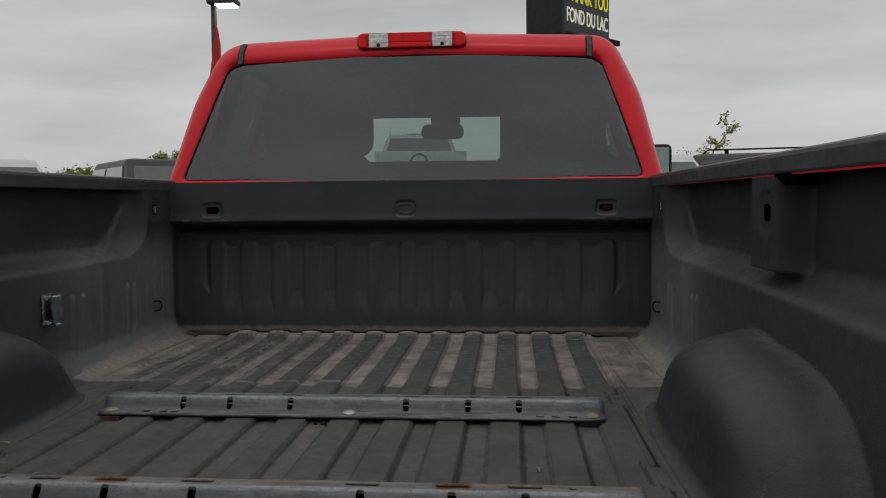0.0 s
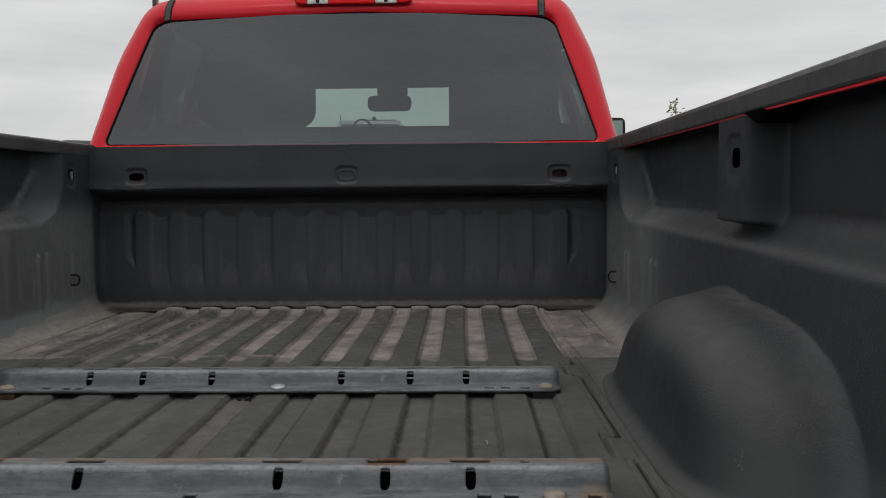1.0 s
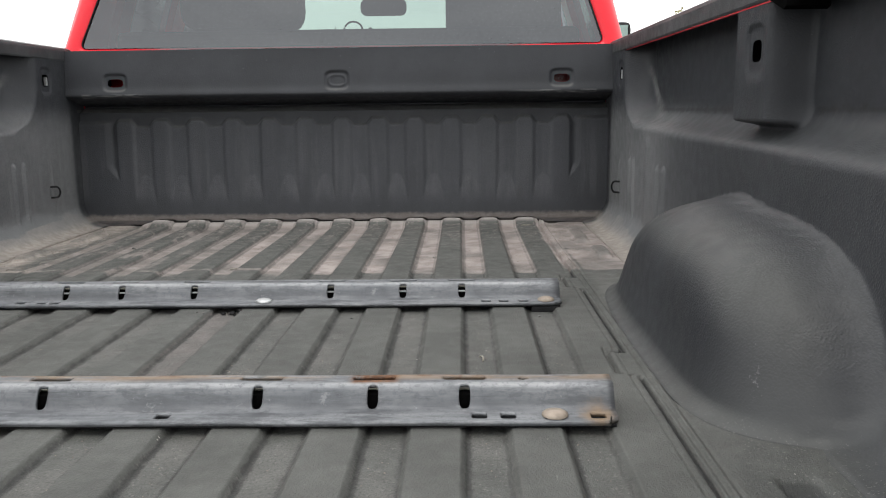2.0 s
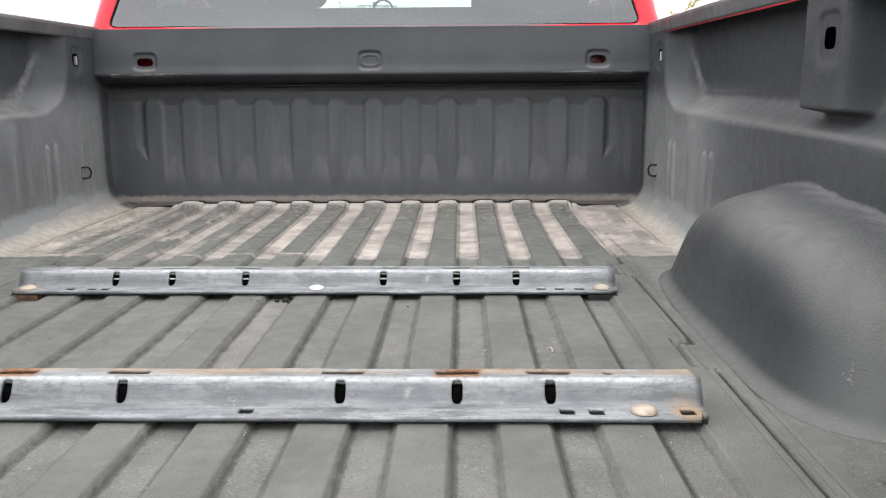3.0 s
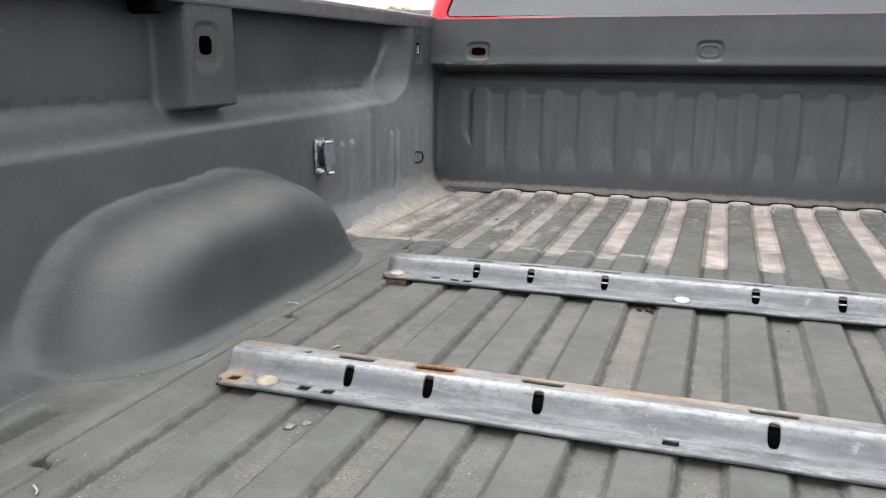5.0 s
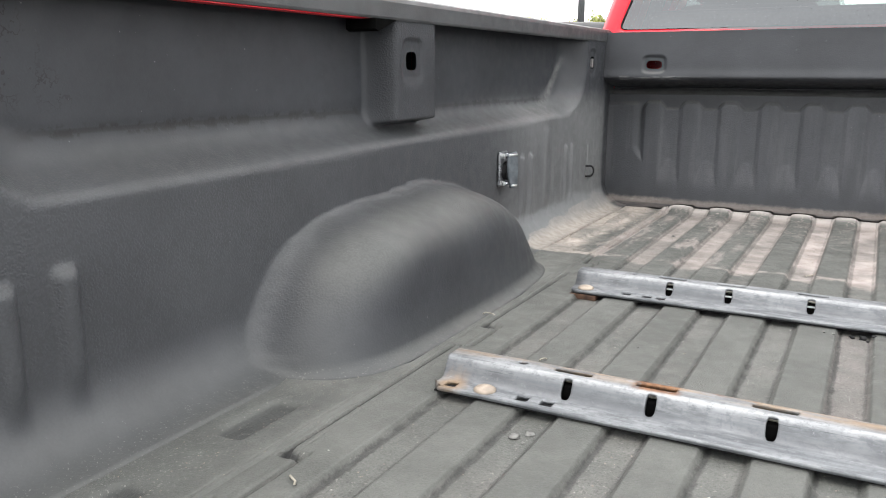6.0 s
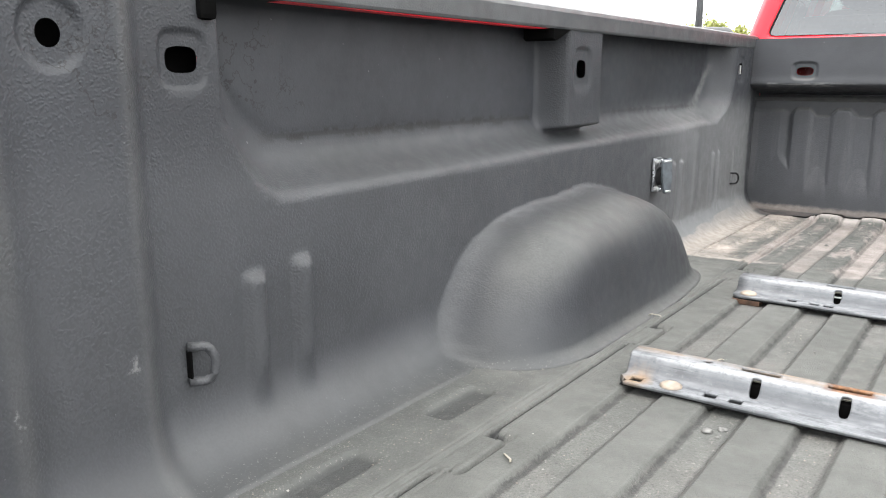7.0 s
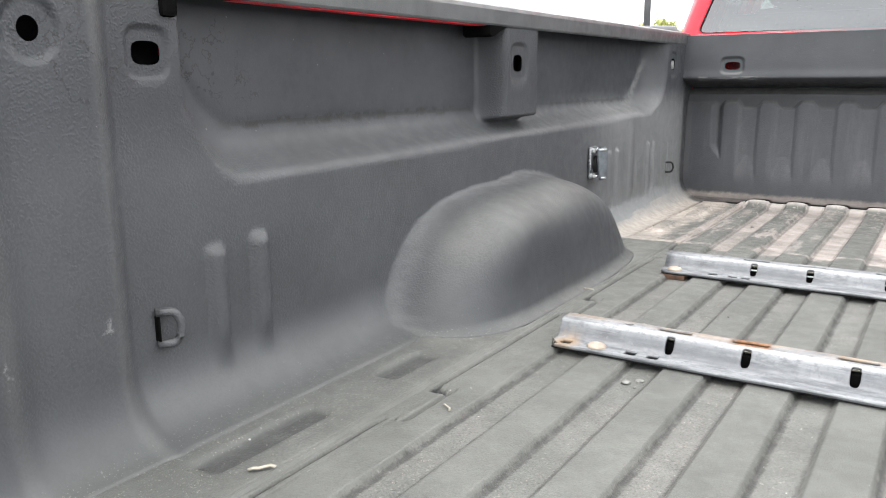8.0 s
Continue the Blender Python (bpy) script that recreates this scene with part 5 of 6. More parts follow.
def wiring_socket():
    """Chromed trailer wiring socket with a sprung lid on the driver's side panel."""
    x = -(WALL_X - 0.006)
    y, z = -0.778, 0.203
    ob = part("wiring_socket", boxbm(x - 0.004, x + 0.004, y - 0.030, y + 0.016, z - 0.042, z + 0.040, bev=0.004), M_DULLCHROME, sides[0], "bright zinc trailer wiring socket")
    bm = bmesh.new()
    cyl(bm, (x + 0.003, y - 0.002, z - 0.006), (x + 0.015, y - 0.002, z - 0.006), 0.022, seg=24)
    part("socket_body", bm, M_BLACK, ob, "black socket")
    tilt = Matrix.Translation((x + 0.019, y - 0.006, z + 0.040)) @ Matrix.Rotation(radians(-22), 4, 'Z') @ Matrix.Rotation(radians(-4), 4, 'Y')
    bm = bmesh.new()
    o = rounded([(-0.010, -0.086, 0.006), (0.012, -0.086, 0.006), (0.017, -0.045, 0.05), (0.016, 0.0, 0.004), (-0.013, -0.004, 0.004), (-0.016, -0.045, 0.05)], 5)
    f = bm.faces.new([bm.verts.new((0.0, p, q)) for p, q in o])
    g = bmesh.ops.extrude_face_region(bm, geom=[f])
    bmesh.ops.translate(bm, verts=[e for e in g["geom"] if isinstance(e, bmesh.types.BMVert)], vec=(0.007, 0, 0))
    bmesh.ops.recalc_face_normals(bm, faces=bm.faces[:])
    bmesh.ops.bevel(bm, geom=[e for e in bm.edges if e.calc_face_angle(0) > 1.0], offset=0.0022, segments=2, profile=0.6, affect='EDGES')
    bm.transform(tilt)
    lid = part("socket_lid", bm, M_LID, ob, "sprung dull grey metal lid")
    for qz, hp in ((-0.008, 0.013), (-0.080, 0.008)):
        bm = bmesh.new()
        tube(bm, [(0.0075, -hp, qz), (0.0085, 0.0, qz), (0.0075, hp, qz)], 0.0030, 6)
        bm.transform(tilt)
        part("lid_rib", bm, M_BRIGHT, lid, "bright pressed rib", shade=True)
    for dz in (0.034, -0.036):
        bm = boxbm(x + 0.003, x + 0.019, y - 0.022, y + 0.012, z + dz - 0.005, z + dz + 0.005, bev=0.003)
        part("hinge_ear", bm, M_CHROME, ob, "bright hinge ear")
    for dy, dz in ((-0.025, 0.030), (-0.025, -0.034)):
        bm = bmesh.new()
        cyl(bm, (x + 0.003, y + dy, z + dz), (x + 0.012, y + dy, z + dz), 0.0060, seg=10)
        part("screw", bm, M_BRIGHT, ob)


wiring_socket()


# ---------------------------------------------------------------- hitch mounting rails
def prism(bm, outline, lo, hi):
    """A prism between two heights along z."""
    a = [bm.verts.new((x, y, lo)) for x, y in outline]
    b = [bm.verts.new((x, y, hi)) for x, y in outline]
    n = len(a)
    bm.faces.new(a[::-1])
    bm.faces.new(b)
    for k in range(n):
        bm.faces.new((a[k], a[(k + 1) % n], b[(k + 1) % n], b[k]))


def mounting_rail(y_bolt, half, holes_x, bolts, square, oval_x, label, mat):
    """Folded zinc rail: front flange, sloping face with upright slots, slotted top. Origin on the bolt line."""
    prof = [(-0.018, 0.0080), (0.013, 0.0080), (0.018, 0.0095), (0.021, 0.0130), (0.031, 0.0305), (0.034, 0.0340), (0.038, 0.0355), (0.064, 0.0360), (0.069, 0.0345), (0.071, 0.0300), (0.072, 0.0060)]
    run = [0.0]
    for p, q in zip(prof, prof[1:]):
        run.append(run[-1] + math.dist(p, q))
    ry, rz = [p[0] for p in prof], [p[1] for p in prof]

    def at_y(y):
        return float(np.interp(y, ry[:9], run[:9]))
    holes = []
    for hx in holes_x:
        holes.append((hx, at_y(0.0262), 0.0066, 0.0150, 3.0))
        holes.append((hx, at_y(0.0530), 0.0260, 0.0070, 7.0))
    holes += [(ox, at_y(0.052), 0.0070, 0.0055, 2.0) for ox in oval_x]
    holes += [(sx, at_y(0.0), 0.0090, 0.0092, 7.0) for sx in square]
    xs = lines(-half, half, 0.02, [(h[0], h[2] + 0.004, 0.0017) for h in holes])
    vs = lines(0, run[-1], 0.0017)

    def place(x, v):
        cut = 0.012 * smooth(0.014, 0.0, v)
        x = np.sign(x) * np.minimum(np.abs(x), half - cut * smooth(half - 0.03, half, np.abs(x)))
        return x, np.interp(v, run, ry), np.interp(v, run, rz) + 0.0004 * np.sin(x * 23)
    done = sheet("rail_body", xs, vs, place, holes, mat)
    root = thing("mounting_rail", label, "mounting rail", (0, y_bolt, 0.001), group="hitch mounting rails")
    body = part_mesh("rail_body", done, root)
    md = body.modifiers.new("plate", 'SOLIDIFY')
    md.thickness, md.offset = 0.0055, -1.0
    # black strip stands in for the shade below the flange holes
    part("flange_shade_strip", boxbm(-half + 0.004, half - 0.004, -0.015, 0.016, 0.0, 0.0022), M_BLACK, root, "black strip added under the flange to darken its holes")
    # added block paints in the shade seen through the face slots
    part("slot_shade_block", boxbm(-half + 0.02, half - 0.02, 0.0345, 0.0655, 0.0, 0.0225, bev=0.002), M_HOLE, root, "near-black block standing in for the shade inside the rail")
    # added strip stands in for the floor seen through the top slots
    part("slot_floor_strip", boxbm(-half + 0.02, half - 0.02, 0.0462, 0.0645, 0.0228, 0.0245), M_DUSTY, root, "dusty olive strip standing in for the floor below the slots")
    for bx, bright in bolts:
        bm = bmesh.new()
        prof = [(0.0, 0.0150), (0.007, 0.0146), (0.012, 0.0130), (0.0155, 0.0105), (0.0155, 0.0085)]
        rows = [[bm.verts.new((bx + q * math.cos(t), q * math.sin(t) * 0.96, z)) for q, z in prof[1:]] for t in [2 * math.pi * k / 20 for k in range(20)]]
        top = bm.verts.new((bx, 0, prof[0][1]))
        for i in range(20):
            p, q = rows[i], rows[(i + 1) % 20]
            bm.faces.new((top, p[0], q[0]))
            for k in range(len(p) - 1):
                bm.faces.new((p[k], p[k + 1], q[k + 1], q[k]))
        bmesh.ops.recalc_face_normals(bm, faces=bm.faces[:])
        part("carriage_bolt", bm, M_BRIGHT if bright else M_BOLT, root, "bright zinc bolt head" if bright else "yellowed bolt head", shade=True)
    return root


rail_front = mounting_rail(-1.050, 0.565, [-0.380, -0.272, -0.132, 0.130, 0.268, 0.380], [(-0.5365, False), (0.5365, False), (0.008, True)], [-0.455, -0.415, -0.39, 0.425, 0.458, 0.495], [-0.455, 0.455],
                           "grey galvanised hitch rail bolted across the bed floor", M_ZINC)
part("inner_strip", boxbm(-0.42, 0.42, 0.0318, 0.0340, 0.0175, 0.0205, bev=0.0006), M_BRIGHT, rail_front, "bright strip behind the slots")
# rusty steel packs the left end; the right black block stands in for shadow
for bx_, mat_, txt_ in ((-0.5365, M_RUST, "rusty steel spacer under the rail's end"), (0.5365, M_DARKSTEEL, "black block standing in for shadow under the rail's end")):
    part("filler", boxbm(bx_ - 0.028, bx_ + 0.026, -0.0185, 0.012, -0.0100, -0.0002, bev=0.001), mat_, rail_front, txt_)
mounting_rail(-1.615, 0.562, [-0.383, -0.273, -0.132, 0.132, 0.272, 0.383], [(-0.4885, False), (0.4885, False)], [-0.539, -0.434, -0.400, 0.025, 0.400, 0.434, 0.539], [-0.455, 0.455],
                          "rust-streaked galvanised hitch rail bolted across the bed floor", M_RUSTZINC)


# ---------------------------------------------------------------- loose bits in the bed
def pebble(x, y, r, name="pebble", mat=None, flat=0.6, label="small pale pebble lying on the bed floor", seed=0):
    rng = random.Random(seed)
    bm = bmesh.new()
    bmesh.ops.create_icosphere(bm, subdivisions=2, radius=r)
    for v in bm.verts:
        k = 1 + 0.70 * (noise.noise(v.co * (1.3 / r) + Vector((seed * 3.7, 0, 0))))
        v.co = Vector((v.co.x * k * rng.uniform(0.98, 1.02), v.co.y * k, v.co.z * k * flat))
    z = float(floor_height(np.array(x), np.array(y))) + r * flat * 0.75
    ob = part(name, bm, mat or M_PEBBLE, None, label, shade=True)
    ob.location = (x, y, z)
    ob.rotation_euler = (0, 0, rng.uniform(0, 6))
    return tagged(ob, category="pebble", group="pebbles in the bed")


for i_, (px_, py_, pr_) in enumerate([(-0.398, -1.677, 0.0075), (-0.412, -1.692, 0.0095), (-0.396, -1.702, 0.006), (-0.36, -1.32, 0.0045), (0.181, -1.107, 0.005), (-0.52, -0.36, 0.010), (-0.09, -1.10, 0.006),
                                      (-0.105, -1.095, 0.005), (0.31, -0.52, 0.005), (-0.74, -1.45, 0.005), (0.52, -1.10, 0.005), (-0.55, -1.16, 0.004), (0.07, -1.25, 0.003), (-0.30, -2.00, 0.004)]):
    pebble(px_, py_, pr_ * (0.72 if i_ < 2 else 0.45), flat=0.35 if i_ < 3 else 0.6, seed=i_)
for i_, (px_, py_, pr_) in enumerate([(-0.046, -1.074, 0.006), (-0.030, -1.077, 0.004), (-0.062, -1.076, 0.0045), (-0.039, -1.086, 0.0025)]):
    pebble(px_, py_, pr_, name="dirt_crumb", mat=M_DARKSTEEL, label="dark crumb of dirt beside the steel rail", seed=40 + i_)


def straw(x, y, length, turn, seed, w=0.004):
    """A dry curled stalk or leaf shred."""
    bm = bmesh.new()
    n = 6
    pts = []
    for k in range(n):
        t = k / (n - 1) - 0.5
        pts.append((t * length, 0.15 * length * math.sin(t * 4 + seed), 0.002 + 0.004 * abs(math.sin(k * 1.3))))
    tube(bm, pts, w * 0.5, 6)
    for v in bm.verts:
        v.co.z *= 0.6
    ob = part("dry_stalk", bm, M_STRAW, None, "pale dry stalk lying on the bed floor", shade=True)
    ob.location = (x, y, float(floor_height(np.array(x), np.array(y))) + w * 0.2)
    ob.rotation_euler = (0, 0, turn)
    return tagged(ob, category="plant debris", group="plant debris in the bed")


for i_, a_ in enumerate([(-0.655, -2.165, 0.028, 0.5, 0.005), (-0.47, -1.45, 0.014, 0.9, 0.003), (-0.64, -1.28, 0.022, 0.2, 0.003), (-0.16, -0.66, 0.02, 1.2, 0.003), (0.41, -1.35, 0.02, 2.0, 0.003), (0.58, -0.05, 0.03, 0.1, 0.004), (-0.57, -1.92, 0.02, 2.2, 0.003)]):
    straw(a_[0], a_[1], a_[2], a_[3], i_, a_[4])


def grit():
    """Sand grains and crumbs, thick in the front corners and thin in the hollows."""
    rng = random.Random(5)
    verts, faces = [], []
    spots = []
    for k in range(300):
        spots.append((-0.615 - abs(rng.gauss(0, 0.075)), rng.uniform(-0.70, 0.03), rng.uniform(0.0008, 0.0020)))
    for k in range(260):
        spots.append((0.64 + abs(rng.gauss(0, 0.06)), rng.uniform(-0.70, 0.03), rng.uniform(0.0007, 0.0016)))
    for k in range(900):
        c = (rng.randrange(-5, 5) + 0.5) * PITCH
        spots.append((c + rng.gauss(0, 0.010), rng.uniform(-2.3, 0.0), rng.uniform(0.0005, 0.0014)))
    for k in range(260):
        spots.append((-0.70 + rng.gauss(0, 0.03), rng.uniform(-2.25, -1.55), rng.uniform(0.0004, 0.0011)))
    for x, y, r in spots:
        if abs(x) > 0.795:
            continue
        z = float(floor_height(np.array(x), np.array(y))) + r * 0.3
        i = len(verts)
        for dx, dy, dz in ((1, 0, 0), (-1, 0, 0), (0, 1, 0), (0, -1, 0), (0, 0, 0.8), (0, 0, -0.8)):
            k = r * rng.uniform(0.7, 1.3)
            verts.append((x + dx * k, y + dy * k, z + dz * k))
        for a, b, c in ((0, 2, 4), (2, 1, 4), (1, 3, 4), (3, 0, 4), (2, 0, 5), (1, 2, 5), (3, 1, 5), (0, 3, 5)):
            faces.append((i + a, i + b, i + c))
    m = simple("sand_grains", (0.25, 0.215, 0.185), 0.9, var=0.3, scale=60)
    tagged(new("grit", mesh_of("grit", verts, faces, m, False)), "sand grains and crumbs scattered on the bed floor", "grit", kind="stuff")


grit()


# ---------------------------------------------------------------- parked vehicles round the lot
def frustum(bm, b0, b1, z0, z1, bev=0.04):
    """A body between two rectangles (x0, x1, y0, y1) at two heights."""
    v = [bm.verts.new((x, y, z)) for (x0, x1, y0, y1), z in ((b0, z0), (b1, z1)) for x, y in ((x0, y0), (x1, y0), (x1, y1), (x0, y1))]
    for q in ((3, 2, 1, 0), (4, 5, 6, 7), (0, 1, 5, 4), (1, 2, 6, 5), (2, 3, 7, 6), (3, 0, 4, 7)):
        bm.faces.new([v[k] for k in q])
    if bev:
        bmesh.ops.bevel(bm, geom=bm.edges[:], offset=bev, segments=3, profile=0.6, affect='EDGES')


def pane_part(parent, corners, mat, label, out):
    bm = bmesh.new()
    f = bm.faces.new([bm.verts.new(c) for c in corners])
    bm.normal_update()
    g = bmesh.ops.extrude_face_region(bm, geom=[f])
    bmesh.ops.translate(bm, verts=[e for e in g["geom"] if isinstance(e, bmesh.types.BMVert)], vec=Vector(out) * 0.008)
    bmesh.ops.recalc_face_normals(bm, faces=bm.faces[:])
    return part("window", bm, mat, parent, label)


def vehicle(kind, label, category, paint, at, heading, lift=0.0, roof=1.95, length=5.6, rails=False, sticker=False, beacon=False, belt=None):
    """A parked vehicle, nose along +y before it is turned."""
    root = thing(kind, label, category, (at[0], at[1], float(ground_z(at[1]))), group="vehicles parked in the lot")
    root.rotation_euler = (0, 0, heading)
    hw, belt = 0.98, belt or roof - 0.62
    pick = "pickup" in kind or "truck" in kind
    yc0, yc1 = (-0.75, 1.25) if pick else (-length / 2 + 0.15, 1.05)
    bm = bmesh.new()
    frustum(bm, (-hw, hw, yc0, length / 2), (-hw * 0.96, hw * 0.96, yc0 + 0.02, length / 2 - 0.1), 0.42, belt, 0.09)
    part("body", bm, paint, root, shade=False)
    if pick:
        bm = bmesh.new()
        box(bm, -hw, -hw + 0.08, -length / 2, yc0 - 0.02, 0.5, belt, bev=0.03)
        part("bed_side", bm, paint, root)
        bm = bmesh.new()
        box(bm, hw - 0.08, hw, -length / 2, yc0 - 0.02, 0.5, belt, bev=0.03)
        part("bed_side", bm, paint, root)
        part("tailgate", boxbm(-hw + 0.085, hw - 0.085, -length / 2, -length / 2 + 0.07, 0.6, belt, bev=0.02), paint, root)
        part("bed_floor", boxbm(-hw + 0.085, hw - 0.085, -length / 2 + 0.075, yc0 - 0.02, 0.72, 0.78), M_BLACK, root)
    b0 = (-hw * 0.95, hw * 0.95, yc0, yc1 + 0.50)
    b1 = (-hw * 0.74, hw * 0.74, yc0 + (0.16 if pick else 0.35), yc1 - 0.25)
    bm = bmesh.new()
    frustum(bm, b0, b1, belt - 0.02, roof, 0.07)
    cab = part("cab", bm, paint, root, shade=False)
    zA, zB = belt + 0.05, roof - 0.10

    def edge(t):
        return tuple(a + (b - a) * t for a, b in zip(b0, b1))
    tA, tB = (zA - belt + 0.02) / (roof - belt + 0.02), (zB - belt + 0.02) / (roof - belt + 0.02)
    lo, hi = edge(tA), edge(tB)
    e = 0.004
    gl = M_CARGLASS
    pane_part(cab, [(lo[0] + 0.09, lo[3] + e, zA), (lo[1] - 0.09, lo[3] + e, zA), (hi[1] - 0.07, hi[3] + e, zB), (hi[0] + 0.07, hi[3] + e, zB)], gl, "windshield", (0, 1, 0.3))
    pane_part(cab, [(lo[0] + 0.10, lo[2] - e, zA), (lo[1] - 0.10, lo[2] - e, zA), (hi[1] - 0.08, hi[2] - e, zB), (hi[0] + 0.08, hi[2] - e, zB)], gl, "rear window", (0, -1, 0.3))
    for s, k in ((-1, 0), (1, 1)):
        spans = ((0.06, 0.44), (0.48, 0.90)) if pick else ((0.08, 0.33), (0.36, 0.62), (0.65, 0.92))
        for f0, f1 in spans:
            yl = lambda f: lo[2] + (lo[3] - lo[2]) * f
            yh = lambda f: hi[2] + (hi[3] - hi[2]) * f
            pane_part(cab, [(lo[k] + s * e, yl(f0), zA), (lo[k] + s * e, yl(f1), zA), (hi[k] + s * e, yh(f1), zB), (hi[k] + s * e, yh(f0), zB)], gl, "side window", (s, 0, 0.3))
        part("side_mirror", boxbm(min(s * hw, s * (hw + 0.20)), max(s * hw, s * (hw + 0.20)), yc1 + 0.10, yc1 + 0.22, belt + 0.02, belt + 0.24, bev=0.04), M_BLACK, root, "dark side mirror")
        for wy in (-length * 0.30, length * 0.33):
            wheel(root, s * (hw - 0.14), wy, r=0.39, w=0.24)
        if rails:
            bm = bmesh.new()
            x = s * hw * 0.66
            tube(bm, [(x, b1[2] + 0.12, roof - 0.005), (x, b1[2] + 0.20, roof + 0.055), (x, b1[3] - 0.30, roof + 0.055), (x, b1[3] - 0.18, roof - 0.005)], 0.012)
            part("roof_rail", bm, M_BLACK, root, "black roof rail")
    if rails:
        for yy in (b1[2] + 0.45, b1[3] - 0.55):
            part("roof_crossbar", boxbm(-hw * 0.66, hw * 0.66, yy - 0.03, yy + 0.03, roof + 0.035, roof + 0.058, bev=0.008), M_BLACK, root, "black crossbar")
    if sticker:
        part("window_sticker", boxbm(-0.55, -0.38, lo[3] - 0.12, lo[3] - 0.105, zB - 0.12, zB - 0.05), simple("white_paper", (0.8, 0.8, 0.78), 0.7), root, "white paper sticker")
    if beacon:
        bm = bmesh.new()
        cyl(bm, (0.10, yc0 + 0.35, roof - 0.02), (0.10, yc0 + 0.35, roof + 0.10), 0.06, 0.045, seg=14)
        part("beacon", bm, M_BLACK, root, "small dark roof beacon", shade=True)
        bm = bmesh.new()
        cyl(bm, (-0.70, yc0 + 0.25, roof - 0.12), (-0.70, yc0 + 0.25, roof + 0.12), 0.012, 0.008, seg=8)
        part("aerial", bm, M_BLACK, root, "short black aerial", shade=True)
        part("roof_bar", boxbm(-0.30, 0.62, yc0 + 0.26, yc0 + 0.32, roof - 0.03, roof + 0.025, bev=0.01), M_BLACK, root, "low dark roof bar")
    return root


M_CARGLASS = simple("car_glass", (0.06, 0.07, 0.07), 0.05, var=0.2, scale=4, coat=1.0)
M_GREYP = simple("grey_paint", (0.030, 0.031, 0.034), 0.5, 0.0, var=0.04, scale=3, coat=0.15)
M_WHITEP = simple("white_paint", (0.72, 0.73, 0.74), 0.3, var=0.03, scale=3, coat=0.8)
M_DARKP = simple("dark_plum_paint", (0.045, 0.035, 0.04), 0.25, 0.2, var=0.05, scale=3, coat=0.9)


def polar(az, dist):
    return (0.36 + dist * math.sin(radians(az)), -2.73 + dist * math.cos(radians(az)))


vehicle("parked_pickup", "dark grey crew-cab pickup parked in the lot", "pickup truck", M_GREYP, polar(-24.0, 11.6), radians(-139), roof=2.035, sticker=True)
vehicle("parked_pickup", "white crew-cab pickup parked in the lot", "pickup truck", M_WHITEP, polar(-36.4, 11.2), radians(-135), roof=2.00)
vehicle("parked_suv", "dark estate car with black roof rails", "car", M_DARKP, polar(19.4, 13.0), radians(-105), roof=2.11, length=4.0, rails=True)
vehicle("parked_pickup", "white pickup parked far off in the lot", "pickup truck", M_WHITEP, polar(7.6, 11.8), radians(-172), roof=2.06)
vehicle("work_truck", "tall white work truck with a small roof beacon", "truck", M_WHITEP, polar(-6.4, 20.0), radians(7), roof=2.15, length=6.0, beacon=True, belt=1.60)


# ---------------------------------------------------------------- lamp post, flag and sign
def lamp_post():
    x, y = -4.335, 9.9
    root = thing("street_lamp", "dark lot lamp post with a lit head", "street lamp", (x, y, float(ground_z(y)) - 0.03))
    bm = bmesh.new()
    cyl(bm, (0, 0, 0), (0, 0, 4.64), 0.065, 0.045, seg=12)
    part("pole", bm, M_DARKMETAL, root, "dark grey pole", shade=True)
    bm = bmesh.new()
    cyl(bm, (0, 0, 0), (0, 0, 0.12), 0.16, 0.14, seg=12)
    part("base", bm, M_DARKMETAL, root)
    head = part("lamp_head", boxbm(-0.07, 0.39, -0.15, 0.15, 4.60, 4.69, bev=0.03, seg=3), M_DARKMETAL, root, "flat dark lamp head")
    part("lamp_lens", boxbm(0.06, 0.37, -0.12, 0.12, 4.570, 4.602, bev=0.01), glow("lamp_glow", (1.0, 0.80, 0.45), 9.0), head, "glowing warm lens")


def flag():
    """A furled red pennant hung beside the post."""
    root = thing("flag", "furled red pennant hanging beside the lamp post", "flag", (-4.275, 9.80, GROUND + 0.02))
    bm = bmesh.new()
    rows = []
    n = 14
    for k in range(n):
        t = k / (n - 1)
        z = 4.30 - t * 1.1
        r = 0.012 + 0.085 * t ** 0.8
        rows.append([bm.verts.new((0.02 * math.sin(t * 5) + r * (1 + 0.35 * math.cos(3 * a + t * 4)) * math.cos(a), r * 0.7 * (1 + 0.3 * math.sin(4 * a)) * math.sin(a), z)) for a in [2 * math.pi * j / 18 for j in range(18)]])
    for a, b in zip(rows, rows[1:]):
        for j in range(18):
            bm.faces.new((a[j], a[(j + 1) % 18], b[(j + 1) % 18], b[j]))
    bm.faces.new(rows[0])
    bm.faces.new(rows[-1][::-1])
    bmesh.ops.recalc_face_normals(bm, faces=bm.faces[:])
    part("cloth", bm, simple("red_cloth", (0.55, 0.03, 0.03), 0.8, var=0.15, scale=8), root, shade=True)
    bm = bmesh.new()
    cyl(bm, (-0.06, 0.06, 4.28), (0.0, 0.0, 4.29), 0.012, seg=8)
    part("flag_hook", bm, M_DARKMETAL, root)


